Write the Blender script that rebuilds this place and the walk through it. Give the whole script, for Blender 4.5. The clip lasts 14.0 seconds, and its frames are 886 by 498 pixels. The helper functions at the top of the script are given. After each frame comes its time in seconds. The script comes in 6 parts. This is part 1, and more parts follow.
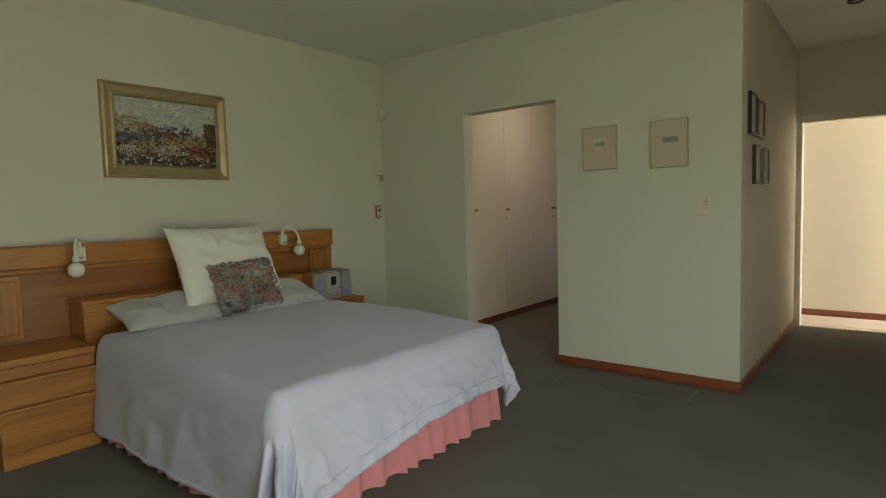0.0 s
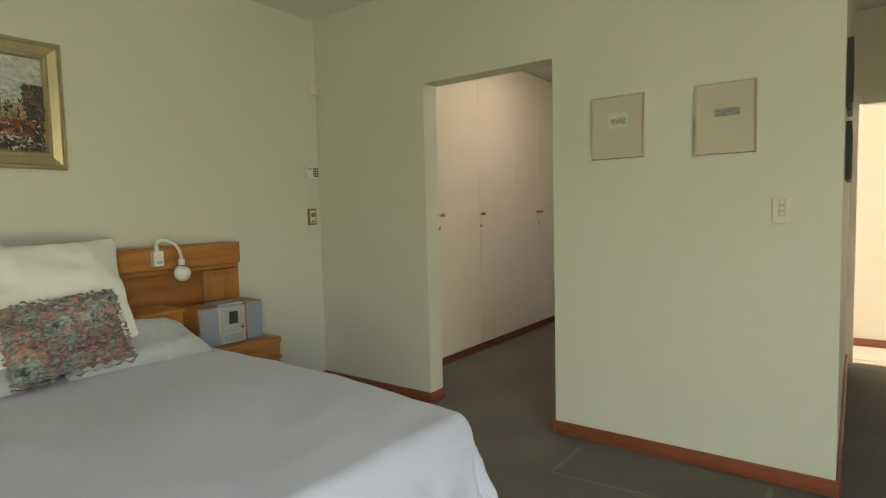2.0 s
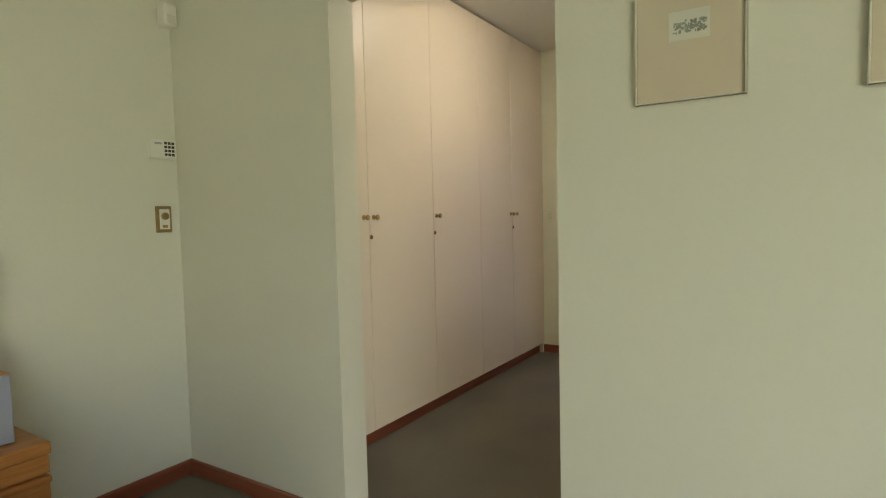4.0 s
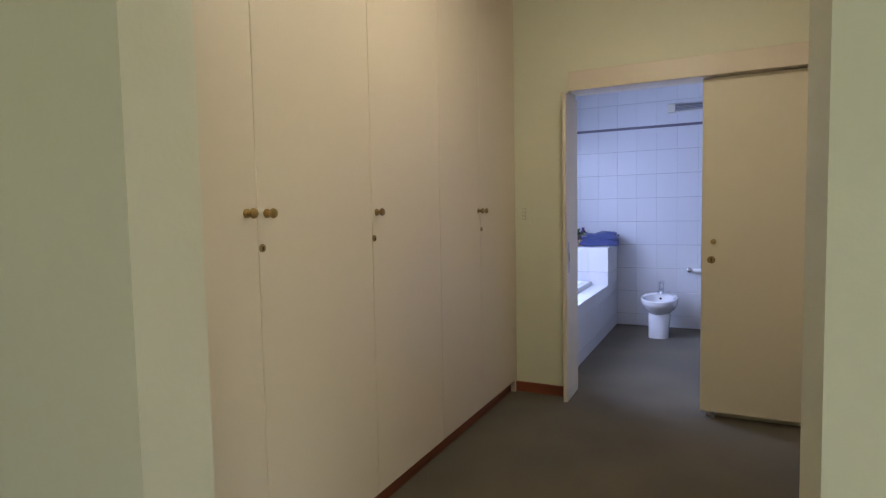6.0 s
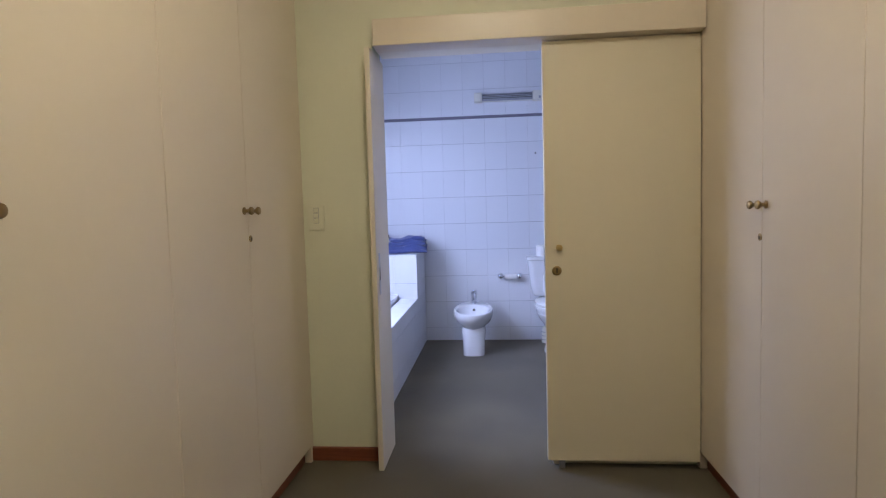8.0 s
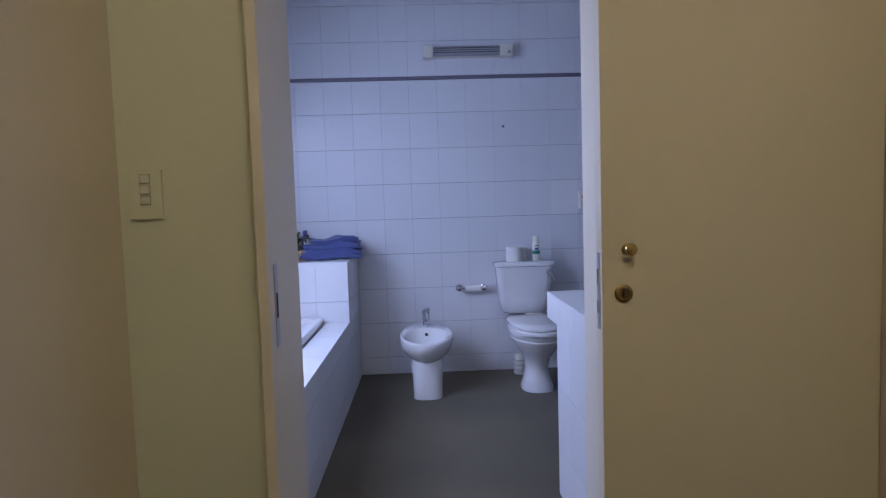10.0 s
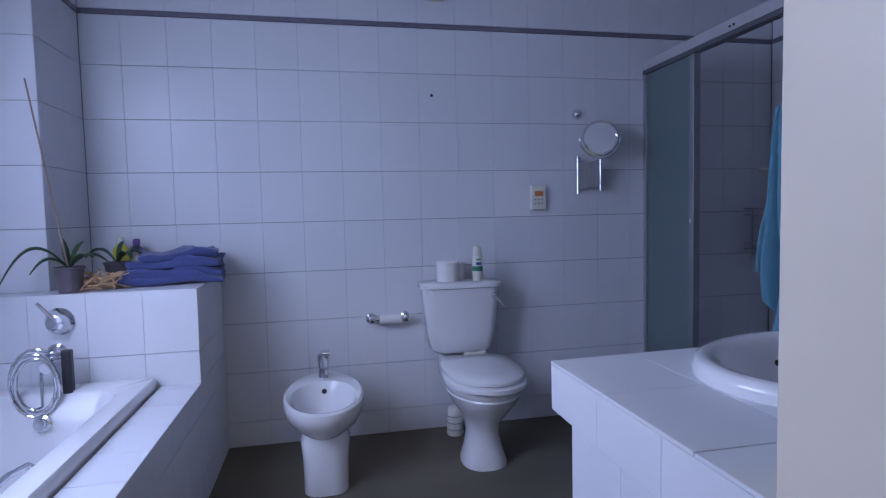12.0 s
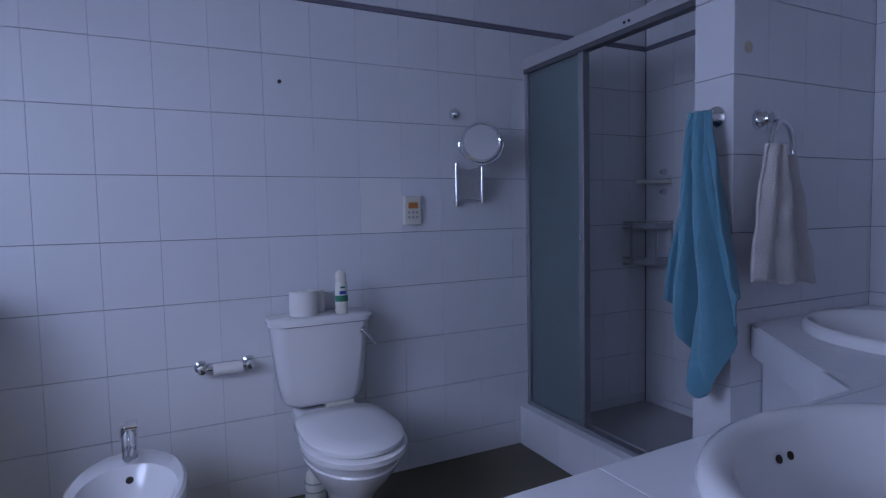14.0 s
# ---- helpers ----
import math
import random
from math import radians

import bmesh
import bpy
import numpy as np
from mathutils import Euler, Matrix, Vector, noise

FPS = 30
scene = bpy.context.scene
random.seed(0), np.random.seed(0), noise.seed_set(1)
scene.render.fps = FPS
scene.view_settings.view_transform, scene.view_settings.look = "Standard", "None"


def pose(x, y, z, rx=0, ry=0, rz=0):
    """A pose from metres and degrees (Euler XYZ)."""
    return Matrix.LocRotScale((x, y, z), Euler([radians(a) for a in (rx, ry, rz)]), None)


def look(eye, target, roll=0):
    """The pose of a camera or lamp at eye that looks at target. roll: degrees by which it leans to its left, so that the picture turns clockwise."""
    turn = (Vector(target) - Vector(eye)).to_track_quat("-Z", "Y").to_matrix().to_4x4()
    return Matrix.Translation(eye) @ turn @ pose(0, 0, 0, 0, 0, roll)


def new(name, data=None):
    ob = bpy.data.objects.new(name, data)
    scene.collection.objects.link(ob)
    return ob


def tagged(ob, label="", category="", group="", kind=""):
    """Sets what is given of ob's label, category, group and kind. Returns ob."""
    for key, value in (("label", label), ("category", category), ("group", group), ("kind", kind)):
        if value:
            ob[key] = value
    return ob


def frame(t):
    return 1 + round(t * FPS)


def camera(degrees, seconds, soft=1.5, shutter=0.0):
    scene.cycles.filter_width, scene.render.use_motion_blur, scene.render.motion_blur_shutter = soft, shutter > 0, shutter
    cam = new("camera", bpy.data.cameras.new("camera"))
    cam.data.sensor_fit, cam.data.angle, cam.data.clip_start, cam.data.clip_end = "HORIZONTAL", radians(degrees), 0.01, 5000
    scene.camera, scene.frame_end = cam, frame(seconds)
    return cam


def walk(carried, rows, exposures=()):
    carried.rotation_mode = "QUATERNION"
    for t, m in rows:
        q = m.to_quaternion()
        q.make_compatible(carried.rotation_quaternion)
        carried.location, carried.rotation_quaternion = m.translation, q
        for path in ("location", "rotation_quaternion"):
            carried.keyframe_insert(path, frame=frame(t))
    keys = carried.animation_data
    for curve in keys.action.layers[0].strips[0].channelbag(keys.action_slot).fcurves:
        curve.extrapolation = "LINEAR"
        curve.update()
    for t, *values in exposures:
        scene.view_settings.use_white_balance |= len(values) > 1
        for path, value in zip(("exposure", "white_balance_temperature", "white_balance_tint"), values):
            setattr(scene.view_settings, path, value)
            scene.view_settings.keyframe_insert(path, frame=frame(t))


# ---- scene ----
cam = camera(76.5, 14.0, soft=1.2)
PATH = [
    (0, (0.578, -0.374, 1.285), (-0.677, 1.176, 1.144), -1.6),
    (0.5, (0.395, -0.108, 1.31), (-0.845, 1.454, 1.167), -1.5),
    (1, (0.202, 0.165, 1.281), (-1.024, 1.74, 1.145), -1.5),
    (1.5, (0.009, 0.45, 1.287), (-1.199, 2.037, 1.147), -1.4),
    (2, (-0.172, 0.788, 1.304), (-1.355, 2.395, 1.166), -1.4),
    (2.5, (-0.362, 1.11, 1.301), (-1.519, 2.736, 1.167), -1.4),
    (3, (-0.543, 1.446, 1.283), (-1.673, 3.091, 1.151), -1.4),
    (3.5, (-0.729, 1.79, 1.281), (-1.831, 3.454, 1.155), -1.4),
    (3.7, (-0.806, 1.919, 1.273), (-1.898, 3.59, 1.15), -1.4),
    (5.8, (-1.565, 3.048, 1.249), (-2.505, 4.809, 1.126), -1.2),
    (6, (-1.633, 3.154, 1.251), (-2.519, 4.943, 1.125), -1.1),
    (6.5, (-1.767, 3.397, 1.248), (-2.477, 5.262, 1.121), -1.2),
    (7, (-1.875, 3.6, 1.246), (-2.328, 5.543, 1.116), -1.3),
    (7.5, (-1.937, 3.843, 1.25), (-2.213, 5.82, 1.119), -1.5),
    (8, (-1.962, 4.149, 1.236), (-2.15, 6.136, 1.106), -1.6),
    (8.2, (-1.97, 4.284, 1.227), (-2.139, 6.273, 1.093), -1.6),
    (10.3, (-2.195, 5.646, 1.151), (-2.065, 7.638, 1.027), -1.5),
    (10.5, (-2.209, 5.777, 1.149), (-2.03, 7.765, 1.026), -1.3),
    (11, (-2.203, 6.066, 1.153), (-1.939, 8.044, 1.02), -1.3),
    (11.5, (-2.168, 6.327, 1.152), (-1.832, 8.293, 1.017), -1.3),
    (12, (-2.137, 6.584, 1.149), (-1.733, 8.539, 1.025), -1.3),
    (12.5, (-2.101, 6.753, 1.159), (-1.635, 8.693, 1.03), -1.2),
    (13, (-2.057, 6.904, 1.173), (-1.504, 8.822, 1.043), -1.1),
    (13.5, (-2.014, 7.021, 1.193), (-1.316, 8.891, 1.06), -1.2),
    (14, (-2.03, 7.091, 1.206), (-1.146, 8.881, 1.082), -1.2),
]
walk(cam, [(t, look(eye, target, roll)) for t, eye, target, roll in PATH],
     [(0.0, -0.16), (1.0, 0.22), (2.0, 0.62), (2.5, 0.84), (3.5, 0.90), (6.0, 0.65), (7.0, 0.72), (8.2, 0.9), (10.3, 0.18), (10.5, 0.15), (11.0, -0.17), (12.0, 0.1), (12.5, -0.10), (13.0, -0.28), (13.5, -0.32), (14.0, -0.16)])

# ---- world and light ----
world = bpy.data.worlds.new("sky")
scene.world = world
world.use_nodes = True
wn = world.node_tree
sky = wn.nodes.new("ShaderNodeTexSky")
sky.sky_type = "NISHITA"
sky.sun_disc = False
sky.sun_elevation, sky.sun_rotation = radians(48), radians(20)
wn.links.new(sky.outputs[0], wn.nodes["Background"].inputs[0])
wn.nodes["Background"].inputs[1].default_value = 0.1


def area(name, eye, target, w, h, watts, color):
    lamp = bpy.data.lights.new(name, "AREA")
    lamp.shape, lamp.size, lamp.size_y, lamp.energy, lamp.color = "RECTANGLE", w, h, watts, color
    ob = new(name, lamp)
    ob.matrix_world = look(eye, target)
    return ob


# daylight standing in the window openings, and the dressing room's ceiling lamp
area("bedroom_window_sky", (1.97, 0.05, 1.70), (-0.6, 0.9, 0.35), 2.6, 1.0, 9, (1.0, 0.97, 0.93))
area("open_sky_over_garden", (7.2, -4.8, 4.6), (1.97, -0.6, 1.5), 13.5, 3.2, 680, (0.66, 0.79, 1.0))
area("bedroom_window_garden", (1.98, 0.05, 0.68), (-2.6, 0.9, 2.1), 2.6, 1.0, 38, (0.98, 0.98, 0.63))
area("bathroom_window_daylight", (-3.50, 7.72, 1.72), (-1.75, 8.1, 0.05), 1.0, 0.95, 33, (0.48, 0.57, 0.94))
area("hall_daylight", (2.46, 6.66, 1.4), (-0.5, 6.80, 1.2), 0.45, 2.0, 125, (1.0, 0.97, 0.92))


# ---- materials ----
def material(name, color, rough=0.6, metal=0.0, grain=0.06, scale=40.0, stain=0.08, stain_scale=1.2,
             bump=0.1, bump_scale=None, vary=0.0, island=False, sheen=0.0, coat=0.0, stretch=(1, 1, 1), gloss_vary=0.08):
    """A plain surface with grain, large soft stains and fine relief."""
    m = bpy.data.materials.new(name)
    m.use_nodes = True
    n, l = m.node_tree.nodes, m.node_tree.links
    b = n["Principled BSDF"]
    b.inputs["Metallic"].default_value = metal
    b.inputs["Sheen Weight"].default_value = sheen
    b.inputs["Coat Weight"].default_value = coat
    geo = n.new("ShaderNodeTexCoord")
    mp = n.new("ShaderNodeMapping")
    mp.inputs["Scale"].default_value = stretch
    l.new(geo.outputs["Object"], mp.inputs[0])
    fine, big = n.new("ShaderNodeTexNoise"), n.new("ShaderNodeTexNoise")
    fine.inputs["Scale"].default_value, fine.inputs["Detail"].default_value = scale, 6
    big.inputs["Scale"].default_value, big.inputs["Detail"].default_value = stain_scale, 4
    l.new(mp.outputs[0], fine.inputs["Vector"])
    l.new(mp.outputs[0], big.inputs["Vector"])
    v1 = n.new("ShaderNodeMath"); v1.operation = "MULTIPLY_ADD"
    v1.inputs[1].default_value, v1.inputs[2].default_value = 2 * grain, 1 - grain
    l.new(fine.outputs["Fac"], v1.inputs[0])
    v2 = n.new("ShaderNodeMath"); v2.operation = "MULTIPLY_ADD"
    v2.inputs[1].default_value, v2.inputs[2].default_value = 2 * stain, 1 - stain
    l.new(big.outputs["Fac"], v2.inputs[0])
    mul = n.new("ShaderNodeMath"); mul.operation = "MULTIPLY"
    l.new(v1.outputs[0], mul.inputs[0]); l.new(v2.outputs[0], mul.inputs[1])
    last = mul
    if vary:
        if island:
            info = n.new("ShaderNodeNewGeometry").outputs["Random Per Island"]
        else:
            info = n.new("ShaderNodeObjectInfo").outputs["Random"]
        v3 = n.new("ShaderNodeMath"); v3.operation = "MULTIPLY_ADD"
        v3.inputs[1].default_value, v3.inputs[2].default_value = 2 * vary, 1 - vary
        l.new(info, v3.inputs[0])
        last = n.new("ShaderNodeMath"); last.operation = "MULTIPLY"
        l.new(mul.outputs[0], last.inputs[0]); l.new(v3.outputs[0], last.inputs[1])
    tint = n.new("ShaderNodeVectorMath"); tint.operation = "SCALE"
    tint.inputs[0].default_value = color
    l.new(last.outputs[0], tint.inputs["Scale"])
    l.new(tint.outputs[0], b.inputs["Base Color"])
    rr = n.new("ShaderNodeMath"); rr.operation = "MULTIPLY_ADD"
    rr.inputs[1].default_value, rr.inputs[2].default_value = gloss_vary, max(0.02, rough - gloss_vary / 2)
    l.new(big.outputs["Fac"], rr.inputs[0]); l.new(rr.outputs[0], b.inputs["Roughness"])
    if bump:
        bp = n.new("ShaderNodeBump")
        bp.inputs["Strength"].default_value, bp.inputs["Distance"].default_value = bump, 0.004
        src = fine
        if bump_scale:
            src = n.new("ShaderNodeTexNoise")
            src.inputs["Scale"].default_value, src.inputs["Detail"].default_value = bump_scale, 5
            l.new(mp.outputs[0], src.inputs["Vector"])
        l.new(src.outputs["Fac"], bp.inputs["Height"]); l.new(bp.outputs[0], b.inputs["Normal"])
    return m


def wood(name, light, dark, along=1, rough=0.4, bands=9.0):
    """Oak-like wood with long grain along one axis (0 x, 1 y, 2 z)."""
    m = material(name, (1, 1, 1), rough, grain=0.0, stain=0.05, bump=0.0)
    n, l = m.node_tree.nodes, m.node_tree.links
    tc, mp = n.new("ShaderNodeTexCoord"), n.new("ShaderNodeMapping")
    s = [bands, bands, bands]
    s[along] = bands * 0.07
    mp.inputs["Scale"].default_value = s
    l.new(tc.outputs["Object"], mp.inputs[0])
    a, f = n.new("ShaderNodeTexNoise"), n.new("ShaderNodeTexNoise")
    a.inputs["Scale"].default_value, a.inputs["Detail"].default_value, a.inputs["Distortion"].default_value = 1.6, 8, 0.7
    f.inputs["Scale"].default_value, f.inputs["Detail"].default_value = 16, 4
    l.new(mp.outputs[0], a.inputs["Vector"]); l.new(mp.outputs[0], f.inputs["Vector"])
    mix = n.new("ShaderNodeMath"); mix.operation = "MULTIPLY_ADD"
    mix.inputs[1].default_value = 0.35
    l.new(f.outputs["Fac"], mix.inputs[0]); l.new(a.outputs["Fac"], mix.inputs[2])
    ramp = n.new("ShaderNodeValToRGB")
    ramp.color_ramp.elements[0].position, ramp.color_ramp.elements[0].color = 0.50, (*dark, 1)
    ramp.color_ramp.elements[1].position, ramp.color_ramp.elements[1].color = 0.80, (*light, 1)
    l.new(mix.outputs[0], ramp.inputs[0])
    b = n["Principled BSDF"]
    l.new(ramp.outputs[0], b.inputs["Base Color"])
    bp = n.new("ShaderNodeBump"); bp.inputs["Strength"].default_value, bp.inputs["Distance"].default_value = 0.08, 0.002
    l.new(f.outputs["Fac"], bp.inputs["Height"]); l.new(bp.outputs[0], b.inputs["Normal"])
    return m


WALL = material("wall_paint", (0.658, 0.645, 0.545), 0.62, grain=0.02, scale=60, stain=0.035, stain_scale=0.9, bump=0.12, bump_scale=90)
DRESS_WALL = material("dressing_wall_paint", (0.70, 0.70, 0.55), 0.5, grain=0.02, scale=60, stain=0.03, bump=0.1, bump_scale=90)
CEIL = material("ceiling_paint", (0.74, 0.74, 0.69), 0.75, grain=0.02, stain=0.03, bump=0.12, bump_scale=70)
CORRIDOR = material("corridor_paint", (0.64, 0.58, 0.47), 0.6, grain=0.02, scale=60, stain=0.03, bump=0.12, bump_scale=90)
CARPET = material("carpet_pile", (0.099, 0.083, 0.052), 0.95, grain=0.30, scale=420, stain=0.55, stain_scale=2.1, bump=0.7, bump_scale=330, sheen=0.15)
SKIRT_W = wood("skirting_wood", (0.26, 0.080, 0.038), (0.16, 0.043, 0.021), 0, 0.38)
SKIRT_Y = wood("skirting_wood_long", (0.26, 0.080, 0.038), (0.16, 0.043, 0.021), 1, 0.38)
OAK_Y = wood("oak_along", (0.46, 0.195, 0.050), (0.32, 0.120, 0.026), 1, 0.36)
OAK_Z = wood("oak_upright", (0.44, 0.185, 0.048), (0.30, 0.112, 0.025), 2, 0.36)
# same oak darkened: the recess's shade is put into its colour
OAK_SHADED = wood("oak_shadow_panel", (0.35, 0.135, 0.035), (0.25, 0.085, 0.020), 1, 0.4)
CREAM = material("cream_lacquer", (0.68, 0.60, 0.49), 0.36, grain=0.012, scale=25, stain=0.03, stain_scale=0.8, bump=0.03, bump_scale=30)
DOORPAINT = material("door_paint", (0.70, 0.635, 0.495), 0.38, grain=0.012, scale=25, stain=0.03, bump=0.03, bump_scale=30)
FRAMEPAINT = material("frame_paint", (0.72, 0.66, 0.55), 0.36, grain=0.015, scale=25, stain=0.03, bump=0.04, bump_scale=40)
GAP = material("dark_gap", (0.05, 0.04, 0.03), 0.9, bump=0)
BRASS = material("brass", (0.46, 0.335, 0.14), 0.3, 1.0, grain=0.1, scale=90, stain=0.15, stain_scale=30, bump=0.02)
OLDBRASS = material("dull_brass", (0.34, 0.24, 0.11), 0.42, 1.0, grain=0.15, scale=90, stain=0.2, stain_scale=30, bump=0.05)
CHROME = material("chrome", (0.72, 0.73, 0.76), 0.12, 1.0, grain=0.02, stain=0.05, stain_scale=30, bump=0.0, gloss_vary=0.05)
STEEL = material("brushed_aluminium", (0.52, 0.53, 0.56), 0.32, 1.0, grain=0.05, stain=0.08, bump=0.02)
DARKALU = material("dull_anodised_rail", (0.17, 0.17, 0.19), 0.45, 0.7, grain=0.05, stain=0.1, bump=0.02)
# white beam toned grey: shade in the colour offsets the window light on it
BEAM = material("beam_shaded_paint", (0.44, 0.44, 0.47), 0.7, grain=0.03, stain=0.05, bump=0.1)
DUVET = material("duvet_cotton", (0.51, 0.51, 0.62), 0.75, grain=0.05, scale=500, stain=0.05, stain_scale=3, bump=0.12, bump_scale=600, sheen=0.25)
SHEET = material("pillow_cotton", (0.45, 0.46, 0.45), 0.8, grain=0.05, scale=500, stain=0.06, stain_scale=5, bump=0.12, bump_scale=600, sheen=0.2)
WHITECOT = material("white_cotton", (0.76, 0.74, 0.67), 0.85, grain=0.05, scale=400, stain=0.06, stain_scale=6, bump=0.2, bump_scale=300, sheen=0.2)
PINK = material("pink_valance", (0.58, 0.215, 0.22), 0.85, grain=0.05, scale=500, stain=0.06, stain_scale=4, bump=0.15, bump_scale=600, sheen=0.2)
WHITEPL = material("white_plastic", (0.72, 0.70, 0.62), 0.4, grain=0.01, stain=0.03, bump=0.0)
GREYPL = material("grey_plastic", (0.33, 0.34, 0.37), 0.4, grain=0.02, stain=0.03, bump=0.0)
SILVERPL = material("silver_plastic", (0.46, 0.46, 0.45), 0.35, 0.4, grain=0.02, stain=0.03, bump=0.0)
SPKCLOTH = material("speaker_cloth", (0.27, 0.28, 0.34), 0.9, grain=0.25, scale=300, stain=0.03, bump=0.4, bump_scale=400)
BLACKPL = material("black_plastic", (0.025, 0.025, 0.03), 0.35, grain=0.03, stain=0.03, bump=0.0)
DARKGLASS = material("display_glass", (0.03, 0.035, 0.03), 0.12, bump=0)
BULB = material("opal_glass", (0.80, 0.78, 0.70), 0.18, grain=0.01, stain=0.02, bump=0, coat=0.4)
GILT = material("champagne_gilt", (0.50, 0.41, 0.25), 0.38, 0.75, grain=0.12, scale=60, stain=0.2, stain_scale=9, bump=0.15, bump_scale=50)
SILVERFR = material("silver_moulding", (0.92, 0.90, 0.86), 0.22, 0.9, grain=0.04, stain=0.1, bump=0.03)
MOUNT = material("mount_card", (0.58, 0.50, 0.385), 0.8, grain=0.03, scale=200, stain=0.03, bump=0.05)
PAPER = material("print_paper", (0.62, 0.60, 0.52), 0.8, grain=0.04, scale=120, stain=0.06, stain_scale=12, bump=0.03)
INK = material("etching_ink", (0.27, 0.29, 0.25), 0.8, grain=0.6, scale=190, stain=0.5, stain_scale=60, bump=0)
BLACKFR = material("black_moulding", (0.035, 0.028, 0.022), 0.35, grain=0.05, stain=0.05, bump=0.02)
GLAZE = material("tile_glaze", (0.70, 0.71, 0.75), 0.42, grain=0.012, scale=9, stain=0.02, stain_scale=2, bump=0.03, bump_scale=14, vary=0.02, coat=0.1)
GLAZE_J = material("tile_glaze_joined", (0.70, 0.71, 0.75), 0.42, grain=0.012, scale=9, stain=0.02, stain_scale=2, bump=0.03, bump_scale=14, vary=0.02, island=True, coat=0.1)
GLAZE_W = material("tile_glaze_spare", (0.80, 0.80, 0.82), 0.10, grain=0.012, stain=0.02, bump=0.02, coat=0.3)
GROUT = material("grout", (0.25, 0.25, 0.28), 0.9, grain=0.15, scale=150, stain=0.2, stain_scale=3, bump=0.2)
LISTEL = material("border_tile", (0.17, 0.16, 0.21), 0.35, grain=0.5, scale=170, stain=0.2, stain_scale=60, bump=0.1)
SANITARY = material("vitreous_china", (0.74, 0.74, 0.76), 0.10, grain=0.008, stain=0.015, bump=0.0, coat=0.4)
ACRYLIC = material("bath_acrylic", (0.76, 0.76, 0.78), 0.16, grain=0.008, stain=0.02, bump=0.0, coat=0.3)
SEAT = material("toilet_seat", (0.78, 0.78, 0.79), 0.2, grain=0.008, stain=0.02, bump=0.0)
NAVY = material("navy_towel", (0.060, 0.082, 0.235), 0.95, grain=0.25, scale=260, stain=0.18, stain_scale=14, bump=0.8, bump_scale=260, sheen=0.3)
TEALTOW = material("blue_towel", (0.115, 0.31, 0.41), 0.95, grain=0.22, scale=260, stain=0.14, stain_scale=12, bump=0.8, bump_scale=260, sheen=0.3)
PALETOW = material("pale_towel", (0.60, 0.56, 0.55), 0.95, grain=0.12, scale=260, stain=0.08, stain_scale=12, bump=0.8, bump_scale=260, sheen=0.3)
LEAF = material("orchid_leaf", (0.035, 0.075, 0.035), 0.4, grain=0.1, scale=60, stain=0.2, stain_scale=12, bump=0.05)
POTPL = material("smoky_pot", (0.12, 0.10, 0.12), 0.3, grain=0.2, scale=60, stain=0.3, stain_scale=20, bump=0.03)
BARK = material("dry_raffia", (0.52, 0.34, 0.19), 0.9, grain=0.2, scale=80, stain=0.2, stain_scale=20, bump=0.2)
STAKE = material("orchid_stake", (0.30, 0.21, 0.19), 0.7, grain=0.1, bump=0.05)
YELLOWPL = material("yellow_plastic", (0.62, 0.58, 0.08), 0.4, bump=0)
PURPLEPL = material("purple_plastic", (0.11, 0.06, 0.24), 0.4, bump=0)
GREENPL = material("green_plastic", (0.12, 0.55, 0.06), 0.35, bump=0)
BLUEPL = material("blue_plastic", (0.02, 0.07, 0.32), 0.35, bump=0)
DKGREEN = material("label_green", (0.03, 0.20, 0.12), 0.5, bump=0)
AMBER = material("amber_display", (0.55, 0.20, 0.05), 0.3, bump=0)
TILEFLOOR = material("hall_tile", (0.55, 0.47, 0.38), 0.35, grain=0.04, scale=20, stain=0.06, stain_scale=3, bump=0.03, vary=0.05)
PAPERROLL = material("tissue", (0.76, 0.75, 0.74), 0.95, grain=0.03, scale=200, stain=0.03, bump=0.2, bump_scale=120)

FROST = bpy.data.materials.new("frosted_glass")
FROST.use_nodes = True
fb = FROST.node_tree.nodes["Principled BSDF"]
fb.inputs["Base Color"].default_value = (0.27, 0.36, 0.38, 1)
fb.inputs["Roughness"].default_value = 0.45
fb.inputs["Transmission Weight"].default_value = 0.55
fbn = FROST.node_tree.nodes.new("ShaderNodeTexNoise"); fbn.inputs["Scale"].default_value = 220
fbb = FROST.node_tree.nodes.new("ShaderNodeBump"); fbb.inputs["Strength"].default_value = 0.3
FROST.node_tree.links.new(fbn.outputs["Fac"], fbb.inputs["Height"])
FROST.node_tree.links.new(fbb.outputs[0], fb.inputs["Normal"])

CLEAR = bpy.data.materials.new("clear_glass")
CLEAR.use_nodes = True
cb = CLEAR.node_tree.nodes["Principled BSDF"]
cb.inputs["Base Color"].default_value = (0.95, 0.98, 0.97, 1)
cb.inputs["Roughness"].default_value = 0.02
cb.inputs["Transmission Weight"].default_value = 1.0
MIRROR = material("mirror_silver", (0.85, 0.86, 0.87), 0.03, 1.0, grain=0, stain=0.01, bump=0, gloss_vary=0.01)


# ---- building helpers ----
def part(name, bm, mat, parent=None, label="", smooth=False):
    """Links a bmesh as one mesh object, under a thing or part if given."""
    me = bpy.data.meshes.new(name)
    bmesh.ops.recalc_face_normals(bm, faces=bm.faces)
    if smooth:
        for f in bm.faces:
            f.smooth = True
        for e in bm.edges:
            if len(e.link_faces) == 2 and e.calc_face_angle() > 0.75:
                e.smooth = False
    bm.to_mesh(me)
    bm.free()
    me.materials.append(mat)
    ob = new(name, me)
    if parent:
        ob.parent = parent
    if label:
        ob["label"] = label
    return ob


def thing(name, label, category, kind="", group=""):
    return tagged(new(name), label, category, group, kind)


